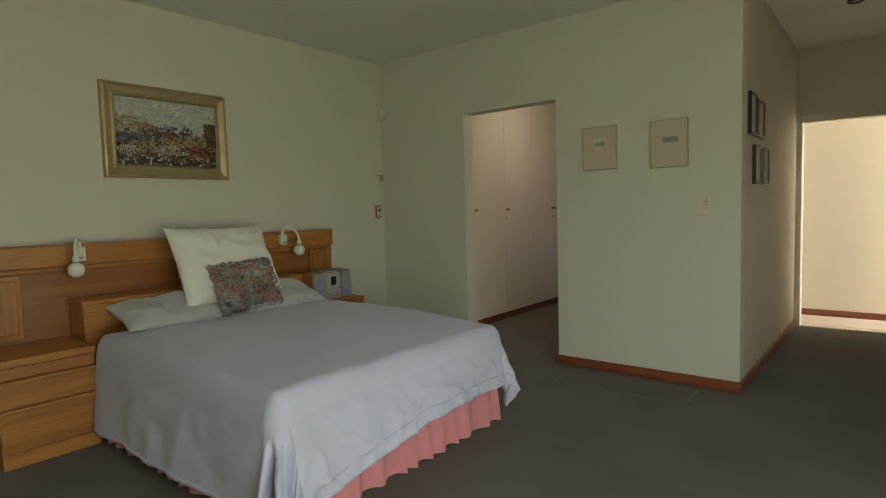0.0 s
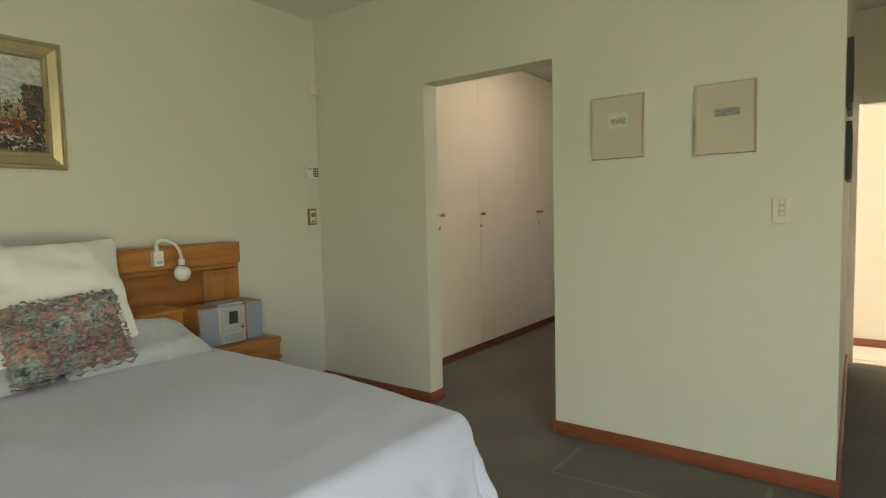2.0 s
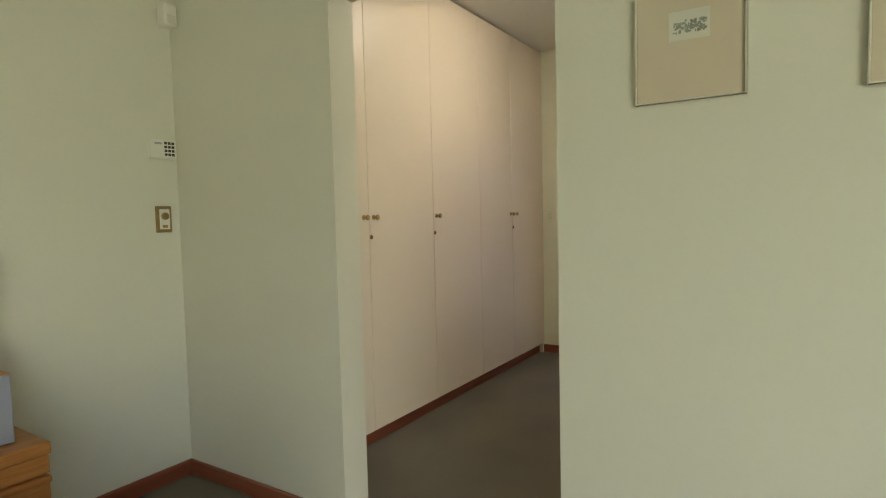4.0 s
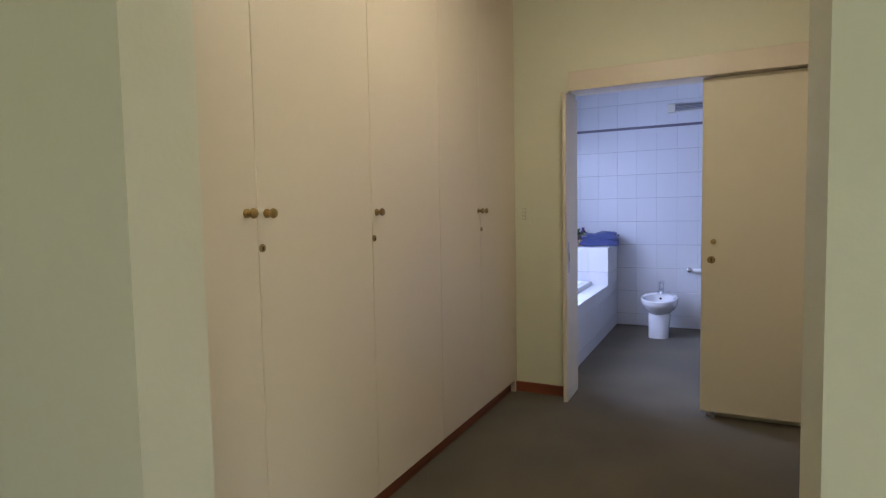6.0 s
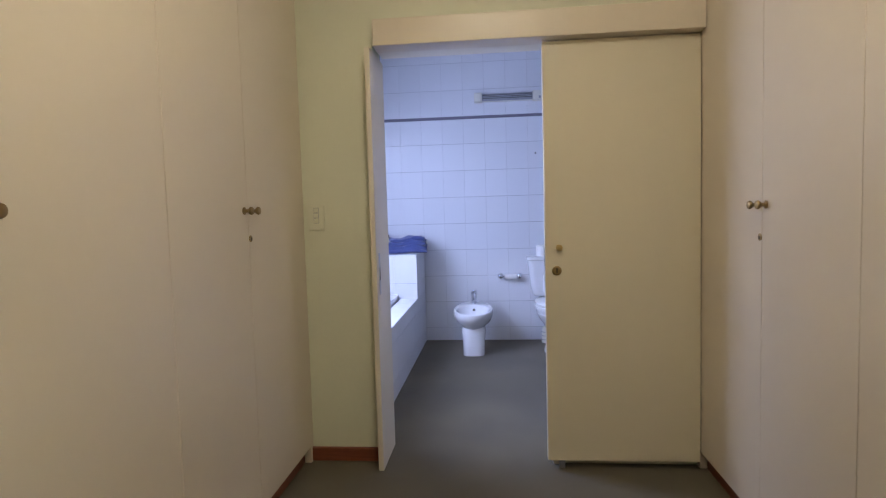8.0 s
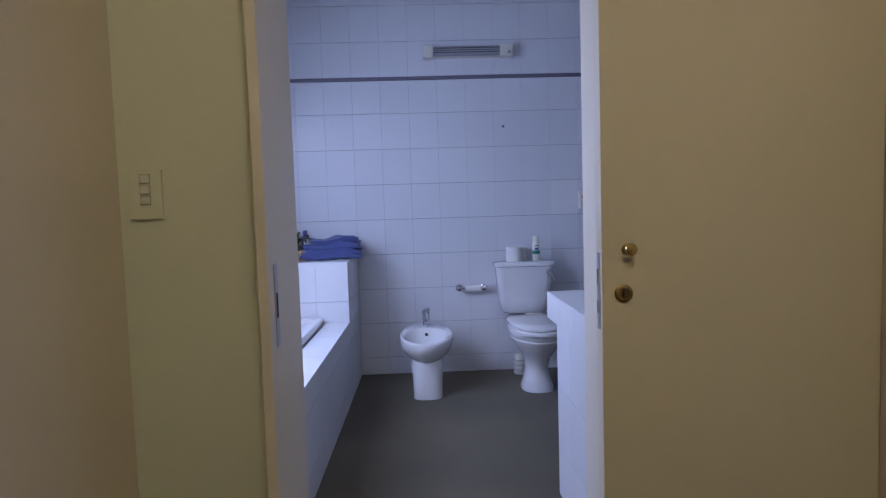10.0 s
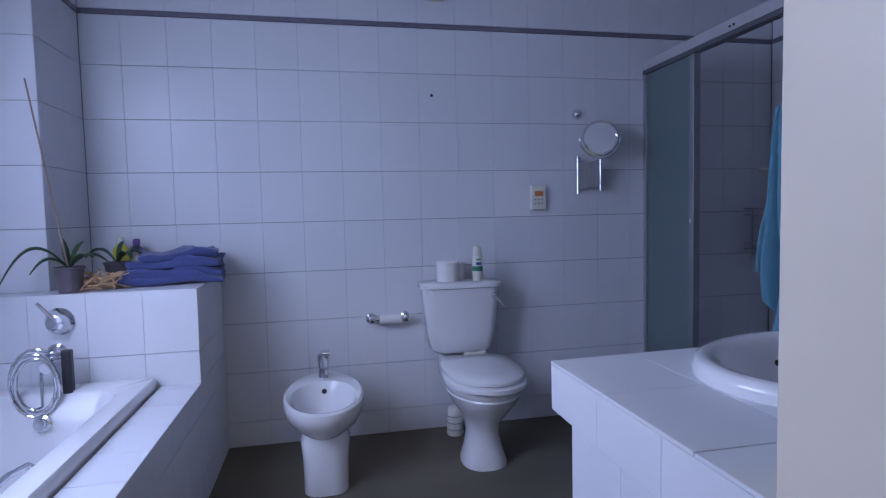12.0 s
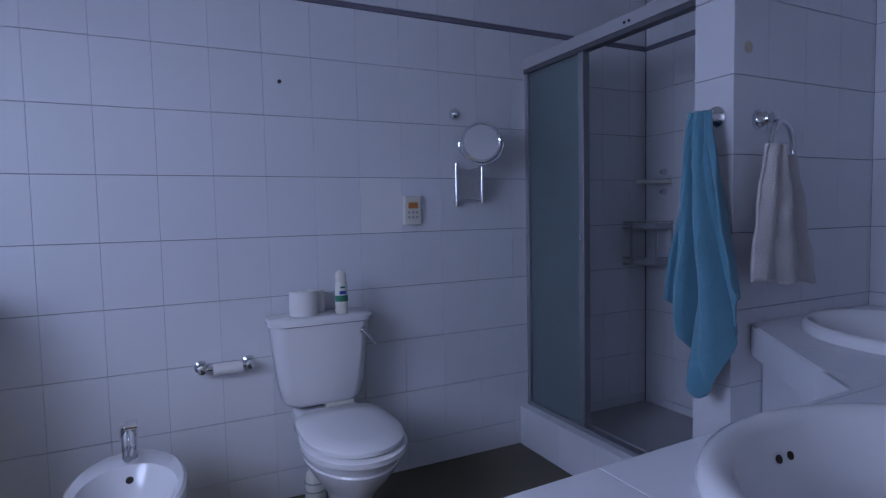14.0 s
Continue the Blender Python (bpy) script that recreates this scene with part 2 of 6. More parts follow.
def box(bm, x0, x1, y0, y1, z0, z1, bevel=0.0, seg=2):
    m = Matrix.Translation(((x0 + x1) / 2, (y0 + y1) / 2, (z0 + z1) / 2)) @ Matrix.Diagonal((abs(x1 - x0), abs(y1 - y0), abs(z1 - z0), 1))
    made = bmesh.ops.create_cube(bm, size=1, matrix=m)
    if bevel:
        vs = set(made["verts"])
        es = [e for e in bm.edges if e.verts[0] in vs and e.verts[1] in vs]
        bmesh.ops.bevel(bm, geom=es, offset=bevel, segments=seg, profile=0.5, affect="EDGES")
    return bm


def boxed(*args, **kw):
    return box(bmesh.new(), *args, **kw)


def rod(bm, a, b, r0, r1=None, seg=16):
    a, b = Vector(a), Vector(b)
    d = b - a
    m = Matrix.Translation((a + b) / 2) @ d.to_track_quat("Z", "Y").to_matrix().to_4x4()
    bmesh.ops.create_cone(bm, cap_ends=True, segments=seg, radius1=r0, radius2=r0 if r1 is None else r1, depth=d.length, matrix=m)
    return bm


def rodded(a, b, r0, r1=None, seg=16):
    return rod(bmesh.new(), a, b, r0, r1, seg)


def ball(bm, c, r, sx=1, sy=1, sz=1, seg=20):
    bmesh.ops.create_uvsphere(bm, u_segments=seg, v_segments=seg // 2 + 2, radius=r, matrix=Matrix.Translation(c) @ Matrix.Diagonal((sx, sy, sz, 1)))
    return bm


def tube(points, r, seg=10):
    """A round tube swept along points."""
    bm, rings = bmesh.new(), []
    pts = [Vector(p) for p in points]
    for i, p in enumerate(pts):
        d = (pts[min(i + 1, len(pts) - 1)] - pts[max(i - 1, 0)]).normalized()
        side = d.cross(Vector((0.31, 0.22, 0.92))).normalized()
        up = side.cross(d)
        rings.append([bm.verts.new(p + r * (side * math.cos(2 * math.pi * k / seg) + up * math.sin(2 * math.pi * k / seg))) for k in range(seg)])
    for a, b in zip(rings, rings[1:]):
        for k in range(seg):
            bm.faces.new((a[k], a[(k + 1) % seg], b[(k + 1) % seg], b[k]))
    bm.faces.new(rings[0]); bm.faces.new(rings[-1])
    return bm


def oval(cx, cy, z, rx, ry, n=2.0, seg=40, back=None):
    """A ring of points: a superellipse, with its +y half of another power if given."""
    pts = []
    for k in range(seg):
        a = 2 * math.pi * k / seg
        c, s = math.cos(a), math.sin(a)
        p = back if back and s > 0 else n
        pts.append((cx + rx * math.copysign(abs(c) ** (2 / p), c), cy + ry * math.copysign(abs(s) ** (2 / p), s), z))
    return pts


def loft(rings, cap0=True, cap1=True):
    bm = bmesh.new()
    vs = [[bm.verts.new(p) for p in ring] for ring in rings]
    n = len(vs[0])
    for a, b in zip(vs, vs[1:]):
        for k in range(n):
            bm.faces.new((a[k], a[(k + 1) % n], b[(k + 1) % n], b[k]))
    if cap0:
        bm.faces.new(vs[0])
    if cap1:
        bm.faces.new(vs[-1])
    return bm


def grid(nu, nv, at):
    """A sheet of nu x nv quads through the points at(u, v), u and v from 0 to 1."""
    bm = bmesh.new()
    vs = [[bm.verts.new(at(i / nu, j / nv)) for j in range(nv + 1)] for i in range(nu + 1)]
    for i in range(nu):
        for j in range(nv):
            bm.faces.new((vs[i][j], vs[i + 1][j], vs[i + 1][j + 1], vs[i][j + 1]))
    return bm


def turned(profile, axis_at, way, seg=20):
    """A turned solid from (distance along, radius) pairs."""
    d = Vector(way).normalized()
    q = d.to_track_quat("Z", "Y")
    rings = []
    for h, r in profile:
        rings.append([tuple(Vector(axis_at) + q @ Vector((r * math.cos(2 * math.pi * k / seg), r * math.sin(2 * math.pi * k / seg), h))) for k in range(seg)])
    return loft(rings)


def wall(name, boxes, mat, label):
    bm = bmesh.new()
    for b in boxes:
        box(bm, *b)
    return tagged(part(name, bm, mat), label, "wall", kind="structure")


# ---- the large structure ----
BX0, BY1, BZ = -3.506, 3.728, 2.75      # headboard wall, opening wall, bedroom ceiling
DX0, DX1, DY0, DY1, DZ = -2.905, -1.03, 3.868, 6.86, 2.69
WX0, WX1, WY0, WY1 = -3.22, 0.375, 7.05, 9.5
SOUTH = -1.6

tagged(part("floor", boxed(-4.4, 3.0, -2.0, 10.2, -0.12, 0.0), CARPET), "grey-green short pile carpet, worn and faintly stained", "floor", kind="structure")
wall("wall_west", [(BX0 - 0.15, BX0, SOUTH, BY1 + 0.14, 0, BZ)], WALL, "pale green-cream painted bedroom wall behind the headboard")
wall("wall_north", [(BX0, -2.468, BY1, BY1 + 0.14, 0, BZ), (-1.552, -0.22, BY1, BY1 + 0.14, 0, BZ), (-2.468, -1.552, BY1, BY1 + 0.14, 2.130, BZ)],
     WALL, "pale cream painted bedroom wall with a doorless opening")
wall("wall_south", [(BX0 - 0.15, 2.05, SOUTH - 0.15, SOUTH, 0, BZ)], WALL, "pale cream painted bedroom wall")
wall("wall_east", [(1.90, 2.05, SOUTH, -1.30, 0, BZ), (1.90, 2.05, 1.40, 6.26, 0, BZ), (1.90, 2.05, -1.30, 1.40, 0, 0.12), (1.90, 2.05, -1.30, 1.40, 2.28, BZ)],
     WALL, "pale cream painted bedroom wall with a wide glazed door")
wall("wall_corridor", [(-0.37, -0.22, BY1 + 0.14, 6.26, 0, BZ)], CORRIDOR, "cream painted corridor wall hung with small black frames")
wall("wall_corridor_end", [(-0.37, -0.20, 6.26, 6.40, 0, BZ), (0.68, 2.05, 6.26, 6.40, 0, BZ), (-0.20, 0.68, 6.26, 6.40, 2.06, BZ)], CORRIDOR, "cream painted corridor end wall with a doorway")
wall("wall_hall", [(-0.362, 2.6, 6.96, 7.034, 0, BZ), (-0.368, -0.362, 6.40, 7.034, 0, BZ)], CORRIDOR, "warm cream painted hall wall")
wall("wall_hall_east", [(2.5, 2.6, 6.40, 6.96, 0, 0.3), (2.5, 2.6, 6.40, 6.96, 2.5, BZ), (2.05, 2.6, 6.26, 6.40, 0, BZ)], CORRIDOR, "cream hall wall with a tall window")
tagged(part("ceiling", boxed(BX0 - 0.15, 2.05, SOUTH - 0.15, BY1 + 0.14, BZ, BZ + 0.12), CEIL), "matt off-white plaster ceiling", "ceiling", kind="structure")
tagged(part("ceiling_corridor", boxed(-0.37, 2.6, BY1 + 0.14, 7.034, BZ, BZ + 0.12), CEIL), "matt off-white plaster corridor ceiling", "ceiling", kind="structure")
tagged(part("ceiling_dressing", boxed(-3.6, -0.37, BY1 + 0.14, 7.05, DZ, DZ + 0.12), CEIL), "matt off-white plaster dressing room ceiling", "ceiling", kind="structure")
wall("wall_dressing_west", [(-3.75, -3.6, BY1 + 0.14, 7.05, 0, BZ)], DRESS_WALL, "pale yellow-green wall behind the wardrobes")
wall("wall_dressing_end", [(-3.6, -2.535, DY1, WY0 - 0.012, 0, DZ), (-1.66, -0.37, DY1, WY0 - 0.012, 0, DZ), (-2.535, -1.66, DY1, WY0 - 0.012, 2.045, DZ)],
     DRESS_WALL, "pale yellow-green wall with the bathroom doorway")
# bathroom shell
NORTH_X1 = 0.475
wall("wall_bath_north", [(-3.62, 0.62, WY1 + 0.006, WY1 + 0.15, 0, BZ)], GROUT, "bathroom wall under glazed white tiles with dark border strip")
wall("wall_bath_west", [(-3.62, WX0 - 0.006, 9.081, WY1 + 0.006, 0, BZ), (-3.62, -3.446, 7.05, 7.15, 0, BZ), (-3.62, -3.446, 8.30, 9.081, 0, BZ),
                        (-3.62, -3.446, 7.15, 8.30, 0, 1.02), (-3.62, -3.446, 7.15, 8.30, 2.30, BZ)], GROUT, "tiled bathroom wall with a window over the bath")
wall("wall_bath_south", [(-3.6, -2.535, WY0 - 0.012, WY0, 0, BZ), (-1.66, 0.62, WY0 - 0.012, WY0, 0, BZ), (-2.535, -1.66, WY0 - 0.012, WY0, 2.045, BZ)], GLAZE_W, "white bathroom wall beside the doorway")
wall("wall_bath_east", [(WX1 + 0.006, 0.62, WY0, 8.291, 0, BZ), (NORTH_X1 + 0.006, 0.62, 8.291, WY1 + 0.006, 0, BZ)], GROUT, "tiled bathroom wall")
wall("wall_shower_pier", [(-0.407, NORTH_X1, 8.291, 8.424, 0, BZ)], GROUT, "tiled pier between shower and washbasins")
wall("wall_shower_beam", [(-0.366, -0.324, 8.431, WY1 - 0.002, 1.926, 1.976)], BEAM, "plain white beam above the shower opening, its shade put into a grey colour")
tagged(part("ceiling_bath", boxed(-3.62, 0.62, WY0 - 0.012, WY1 + 0.15, BZ, BZ + 0.12), CEIL), "white plaster bathroom ceiling", "ceiling", kind="structure")

# ---- skirting ----
def skirting(boxes, mat, label="reddish-brown varnished timber skirting board"):
    bm = bmesh.new()
    for b in boxes:
        box(bm, *b, bevel=0.004, seg=1)
    return tagged(part("baseboard", bm, mat), label, "skirting board", kind="structure")


skirting([(BX0 + 0.018, -2.468, BY1 - 0.018, BY1, 0, 0.075), (-1.552, -0.202, BY1 - 0.018, BY1, 0, 0.075)], SKIRT_W)
skirting([(BX0, BX0 + 0.018, SOUTH, BY1, 0, 0.075), (-0.22, -0.202, BY1, 6.242, 0, 0.075), (-2.468, -2.450, BY1 - 0.018, BY1 + 0.14, 0, 0.075),
          (-1.570, -1.552, BY1 - 0.018, BY1 + 0.14, 0, 0.075)], SKIRT_Y)
skirting([(DX0 - 0.03, -2.545, DY1 - 0.018, DY1, 0, 0.07)], SKIRT_W)
skirting([(-0.22, -0.20, 6.242, 6.26, 0, 0.075), (-0.362, 2.5, 6.942, 6.96, 0, 0.075)], SKIRT_W)

# hall floor tiles
tagged(part("floor_hall_bed", boxed(-0.36, 2.5, 6.401, 6.958, 0.0, 0.004), GROUT), "grout bed under the hall tiles", "floor", kind="structure")
hall_floor = tagged(part("floor_hall", boxed(-0.17, 0.65, 6.29, 6.40, 0.0, 0.006), TILEFLOOR), "cream square ceramic floor tiles", "floor", kind="structure")

# corridor doorway
arch = thing("door_frame_corridor", "cream painted timber frame of an open doorway", "door frame", kind="structure")
part("jamb", boxed(-0.255, -0.17, 6.246, 6.40, 0, 2.11, bevel=0.004), CORRIDOR, arch)
part("jamb", boxed(0.65, 0.735, 6.246, 6.40, 0, 2.11, bevel=0.004), CORRIDOR, arch)
part("head", boxed(-0.17, 0.65, 6.246, 6.40, 2.035, 2.11, bevel=0.004), CORRIDOR, arch)

# ---- wardrobes ----
def knob(parent, at, way, mat, r=0.016):
    k = part("knob", turned([(0, r * 0.9), (0.003, r * 0.9), (0.005, r * 0.45), (0.018, r * 0.42), (0.022, r * 0.8), (0.028, r), (0.034, r * 0.85), (0.037, r * 0.3)], at, way), mat, parent, "round brass knob", smooth=True)
    return k


def escutcheon(parent, at, way, mat):
    d = Vector(way)
    e = part("keyhole_plate", turned([(0, 0.013), (0.003, 0.013), (0.004, 0.010)], at, way, 16), mat, parent, "small brass keyhole plate", smooth=False)
    p = Vector(at) + d * 0.0045
    side = Vector((0, 0.003, 0)) if abs(d.x) > 0.5 else Vector((0.003, 0, 0))
    bm = boxed(p.x - 0.0006 - abs(side.x), p.x + 0.0006 + abs(side.x), p.y - 0.0006 - abs(side.y), p.y + 0.0006 + abs(side.y), p.z - 0.008, p.z + 0.005)
    part("keyhole", bm, GAP, e)


def wardrobe(face, back, y0, y1, way, handle_at, keyed, label):
    """One full-height wardrobe unit: carcass, recessed plinth, door with its knob and keyhole."""
    w = thing("wardrobe", label, "wardrobe", group="fitted wardrobes")
    s = way
    part("carcass", boxed(min(back, face - s * 0.02), max(back, face - s * 0.02), y0 + 0.0006, y1 - 0.0006, 0.08, DZ - 0.004), GAP, w)
    part("plinth", boxed(min(back, face - s * 0.035), max(back, face - s * 0.035), y0, y1, 0, 0.08), SKIRT_Y, w, "dark reddish-brown plinth board")
    d = part("door", boxed(min(face, face - s * 0.0195), max(face, face - s * 0.0195), y0 + 0.0012, y1 - 0.0012, 0.083, DZ - 0.012, bevel=0.0015, seg=1), CREAM, w, "plain cream lacquered door")
    if handle_at:
        knob(d, (face, handle_at, 1.262 if s > 0 else 1.232), (s, 0, 0), BRASS if handle_at < 4.8 else OLDBRASS)
    if keyed:
        escutcheon(d, (face, keyed, 1.155 if s > 0 else 1.118), (s, 0, 0), OLDBRASS)
    return w


LAB = "tall cream lacquered wardrobe door with brass knob"
left = [(3.868, 4.448, 4.405, None), (4.448, 5.078, 4.487, 4.462), (5.078, 5.695, 5.112, 5.090), (5.695, 6.225, 6.195, None), (6.225, 6.82, 6.258, 6.238)]
for a, b, k, e in left:
    wardrobe(DX0, -3.598, a, b, 1, k, e, LAB)
right = [(3.868, 4.41, None, None), (4.41, 5.05, 5.015, None), (5.05, 5.68, 5.085, 5.064), (5.68, 6.22, 6.190, None), (6.22, 6.82, 6.252, 6.232)]
for a, b, k, e in right:
    wardrobe(DX1, -0.372, a, b, -1, k, e, LAB)
for x0, x1 in ((-3.598, DX0 - 0.002), (DX1 + 0.002, -0.372)):
    tagged(part("trim", boxed(x0, x1, 6.82, DY1 - 0.001, 0, DZ - 0.002), CREAM), "cream filler strip beside the wardrobes", "trim", kind="structure")

# ---- sliding door to the bathroom ----
frame_b = thing("door_frame_bathroom", "cream painted frame and pelmet board round the bathroom doorway", "door frame", kind="structure")
part("jamb", boxed(-2.548, -2.522, 6.742, WY0 + 0.003, 0, 2.004, bevel=0.003), FRAMEPAINT, frame_b)
part("jamb", boxed(-1.706, -1.655, 6.842, WY0 + 0.003, 0, 2.03, bevel=0.003), FRAMEPAINT, frame_b)
part("head", boxed(-2.522, -1.706, 6.862, WY0 + 0.003, 2.03, 2.05), FRAMEPAINT, frame_b)
part("pelmet", boxed(-2.505, -1.034, 6.735, 6.859, 2.005, 2.125, bevel=0.003), CREAM, frame_b, "cream pelmet board hiding the sliding track")
part("strike_plate", boxed(-2.5225, -2.5195, 6.785, 6.812, 0.85, 1.05, bevel=0.0008, seg=1), STEEL, frame_b, "dull steel strike plate")
part("strike_slot", boxed(-2.5194, -2.5188, 6.792, 6.805, 0.92, 0.98), GAP, frame_b)

slide = thing("door_sliding", "half-open cream painted sliding door with brass knob and lock", "door", kind="structure")
leafo = part("door_leaf", boxed(-1.735, -1.034, 6.795, 6.838, 0.040, 2.00, bevel=0.0025), DOORPAINT, slide)
part("lock_edge_plate", boxed(-1.7365, -1.7348, 6.806, 6.828, 0.86, 1.05, bevel=0.0006, seg=1), STEEL, slide, "steel lock plate on the door edge")
part("latch", boxed(-1.7385, -1.7366, 6.811, 6.823, 0.90, 0.93), CHROME, slide)
part("latch", boxed(-1.7385, -1.7366, 6.811, 6.823, 0.97, 1.01), CHROME, slide)
knob(slide, (-1.672, 6.795, 1.058), (0, -1, 0), BRASS, 0.0155)
rose = part("lock_rose", turned([(0, 0.022), (0.004, 0.022), (0.007, 0.017), (0.007, 0.012), (0.004, 0.011)], (-1.682, 6.795, 0.950), (0, -1, 0), 24), OLDBRASS, slide, "round brass keyhole rose", smooth=False)
part("keyhole", boxed(-1.6852, -1.6788, 6.7885, 6.7905, 0.938, 0.962), GAP, rose)
part("floor_guide", boxed(-1.68, -1.655, 6.80, 6.83, 0.0, 0.040), STEEL, slide)

# ---- tiles ----
TW, TH, J, JS = 0.2, 0.25, 0.0014, 0.0005
XS = [-1.046 + TW * k for k in range(-12, 9)]
ZS = [0.0, 0.126, 0.376, 0.626, 0.876, 1.126, 1.376, 1.626, 1.876, 2.106]
ZTOP = [2.132, 2.376, 2.626, BZ]


def clip_edges(edges, a, b):
    inner = [e for e in edges if a + 0.012 < e < b - 0.012]
    out = [a] + inner + [b]
    return list(zip(out, out[1:]))


def tile_solid(bm, o, u, v, n, du, dv, depth=0.006, lip=0.0011, closed=False):
    """One tile: a slab with a chamfered face, corner o, along u and v, facing n."""
    o, u, v, n = Vector(o), Vector(u), Vector(v), Vector(n)
    back = [o + u * JS + v * J, o + u * (du - JS) + v * J, o + u * (du - JS) + v * (dv - J), o + u * JS + v * (dv - J)]
    mid = [p + n * (depth - lip * 0.6) for p in back]
    c = o + u * du / 2 + v * dv / 2
    top = [p + n * depth + ((c - p).dot(u) > 0) * u * lip * 0.6 - ((c - p).dot(u) < 0) * u * lip * 0.6 + ((c - p).dot(v) > 0) * v * lip - ((c - p).dot(v) < 0) * v * lip for p in back]
    rings = [[bm.verts.new(p) for p in r] for r in (back, mid, top)]
    for a, b in zip(rings, rings[1:]):
        for k in range(4):
            bm.faces.new((a[k], a[(k + 1) % 4], b[(k + 1) % 4], b[k]))
    bm.faces.new(rings[-1])
    if closed:
        bm.faces.new(rings[0][::-1])


shapes = {}


def tile(parent, o, u, v, n, du, dv, mat, name="tile"):
    """One tile as an object of its own; alike tiles share a mesh."""
    key = (round(du, 4), round(dv, 4), u, v, n, mat.name)
    if key not in shapes:
        bm = bmesh.new()
        tile_solid(bm, (0, 0, 0), u, v, n, du, dv)
        bmesh.ops.recalc_face_normals(bm, faces=bm.faces)
        me = bpy.data.meshes.new(name)
        bm.to_mesh(me); bm.free()
        me.materials.append(mat)
        shapes[key] = me
    ob = new(name, shapes[key])
    ob.parent = parent
    tr = random.Random(hash((round(o[0], 3), round(o[1], 3), round(o[2], 3))))
    tilt = 0.0012
    ob.matrix_basis = Matrix.Translation(o) @ Euler((tr.uniform(-tilt, tilt) * (n[0] == 0), 0, tr.uniform(-tilt, tilt) * (n[2] == 0))).to_matrix().to_4x4()
    return ob


def tiles_single(faces, parent):
    for o, u, v, n, cols, rows in faces:
        for a, b in cols:
            for c, d in rows:
                tile(parent, tuple(Vector(o) + Vector(u) * a + Vector(v) * c), u, v, n, b - a, d - c, GLAZE)


def tiles_joined(faces, parent=None, label="glazed white wall tiles"):
    """faces: (origin on the grout, u, v, n, column edges, row edges), edges measured from the origin."""
    bm = bmesh.new()
    for o, u, v, n, cols, rows in faces:
        for a, b in cols:
            for c, d in rows:
                tile_solid(bm, Vector(o) + Vector(u) * a + Vector(v) * c, u, v, n, b - a, d - c)
    return tagged(part("tiles", bm, GLAZE_J, parent, label), kind="stuff")


ROWS = clip_edges(ZS, 0, 2.106) + clip_edges(ZTOP, 2.132, BZ)
YS = [9.5 - TW * k for k in range(0, 14)][::-1]


def plain(edges, a, b, o):
    return [(p - o, q - o) for p, q in clip_edges(edges, a, b)]


X_, Y_, Z_ = (1, 0, 0), (0, 1, 0), (0, 0, 1)
west, east = bpy.data.objects["wall_bath_west"], bpy.data.objects["wall_bath_east"]
tiles_single([((WX0 - 0.006, 9.075, 0), Y_, Z_, (1, 0, 0), plain(YS, 9.075, 9.494, 9.075), ROWS),
              ((-3.44, 9.081, 0), X_, Z_, (0, -1, 0), plain([-3.42, -3.22], -3.44, -3.2215, -3.44), ROWS),
              ((-3.446, 7.05, 0), Y_, Z_, (1, 0, 0), plain(YS, 8.30, 9.075, 7.05), ROWS),
              ((-3.446, 7.05, 0), Y_, Z_, (1, 0, 0), plain(YS, 7.05, 8.30, 7.05), [(0.49, 0.626), (0.626, 0.876), (0.876, 1.02)]),
              ((-3.446, 7.05, 0), Y_, Z_, (1, 0, 0), plain(YS, 7.05, 8.30, 7.05), [(2.376, 2.626), (2.626, BZ)])], west)
pier = bpy.data.objects["wall_shower_pier"]
tiles_single([((-0.413, 8.291, 0), X_, Z_, (0, -1, 0), plain([-0.246, -0.046, 0.154, 0.354], -0.413, WX1, -0.413), ROWS),
              ((-0.407, 8.285, 0), Y_, Z_, (-1, 0, 0), [(0, 0.145)], ROWS),
              ((-0.413, 8.424, 0), X_, Z_, (0, 1, 0), plain([-0.246, -0.046, 0.154, 0.354], -0.413, NORTH_X1, -0.413), ROWS)], pier)
tiles_single([((WX1 + 0.006, WY0, 0), Y_, Z_, (-1, 0, 0), plain(YS, WY0, 8.285, WY0), ROWS),
              ((NORTH_X1 + 0.006, 8.43, 0), Y_, Z_, (-1, 0, 0), plain(YS, 8.43, 9.494, 8.43), ROWS)], east)


def strip(boxes):
    bm = bmesh.new()
    for b in boxes:
        box(bm, *b, bevel=0.002, seg=1)
    return tagged(part("trim", bm, LISTEL), "narrow dark mottled ceramic border strip", "border strip", kind="structure")


strip([(WX0, NORTH_X1, WY1 - 0.003, WY1 + 0.006, 2.107, 2.131)])
strip([(WX0 - 0.006, WX0 + 0.003, 9.072, WY1 - 0.003, 2.107, 2.131), (-3.44, WX0 + 0.003, 9.072, 9.081, 2.107, 2.131), (-3.446, -3.437, 8.30, 9.072, 2.107, 2.131)])
strip([(NORTH_X1 - 0.003, NORTH_X1 + 0.006, 8.43, WY1 - 0.003, 2.107, 2.131)])

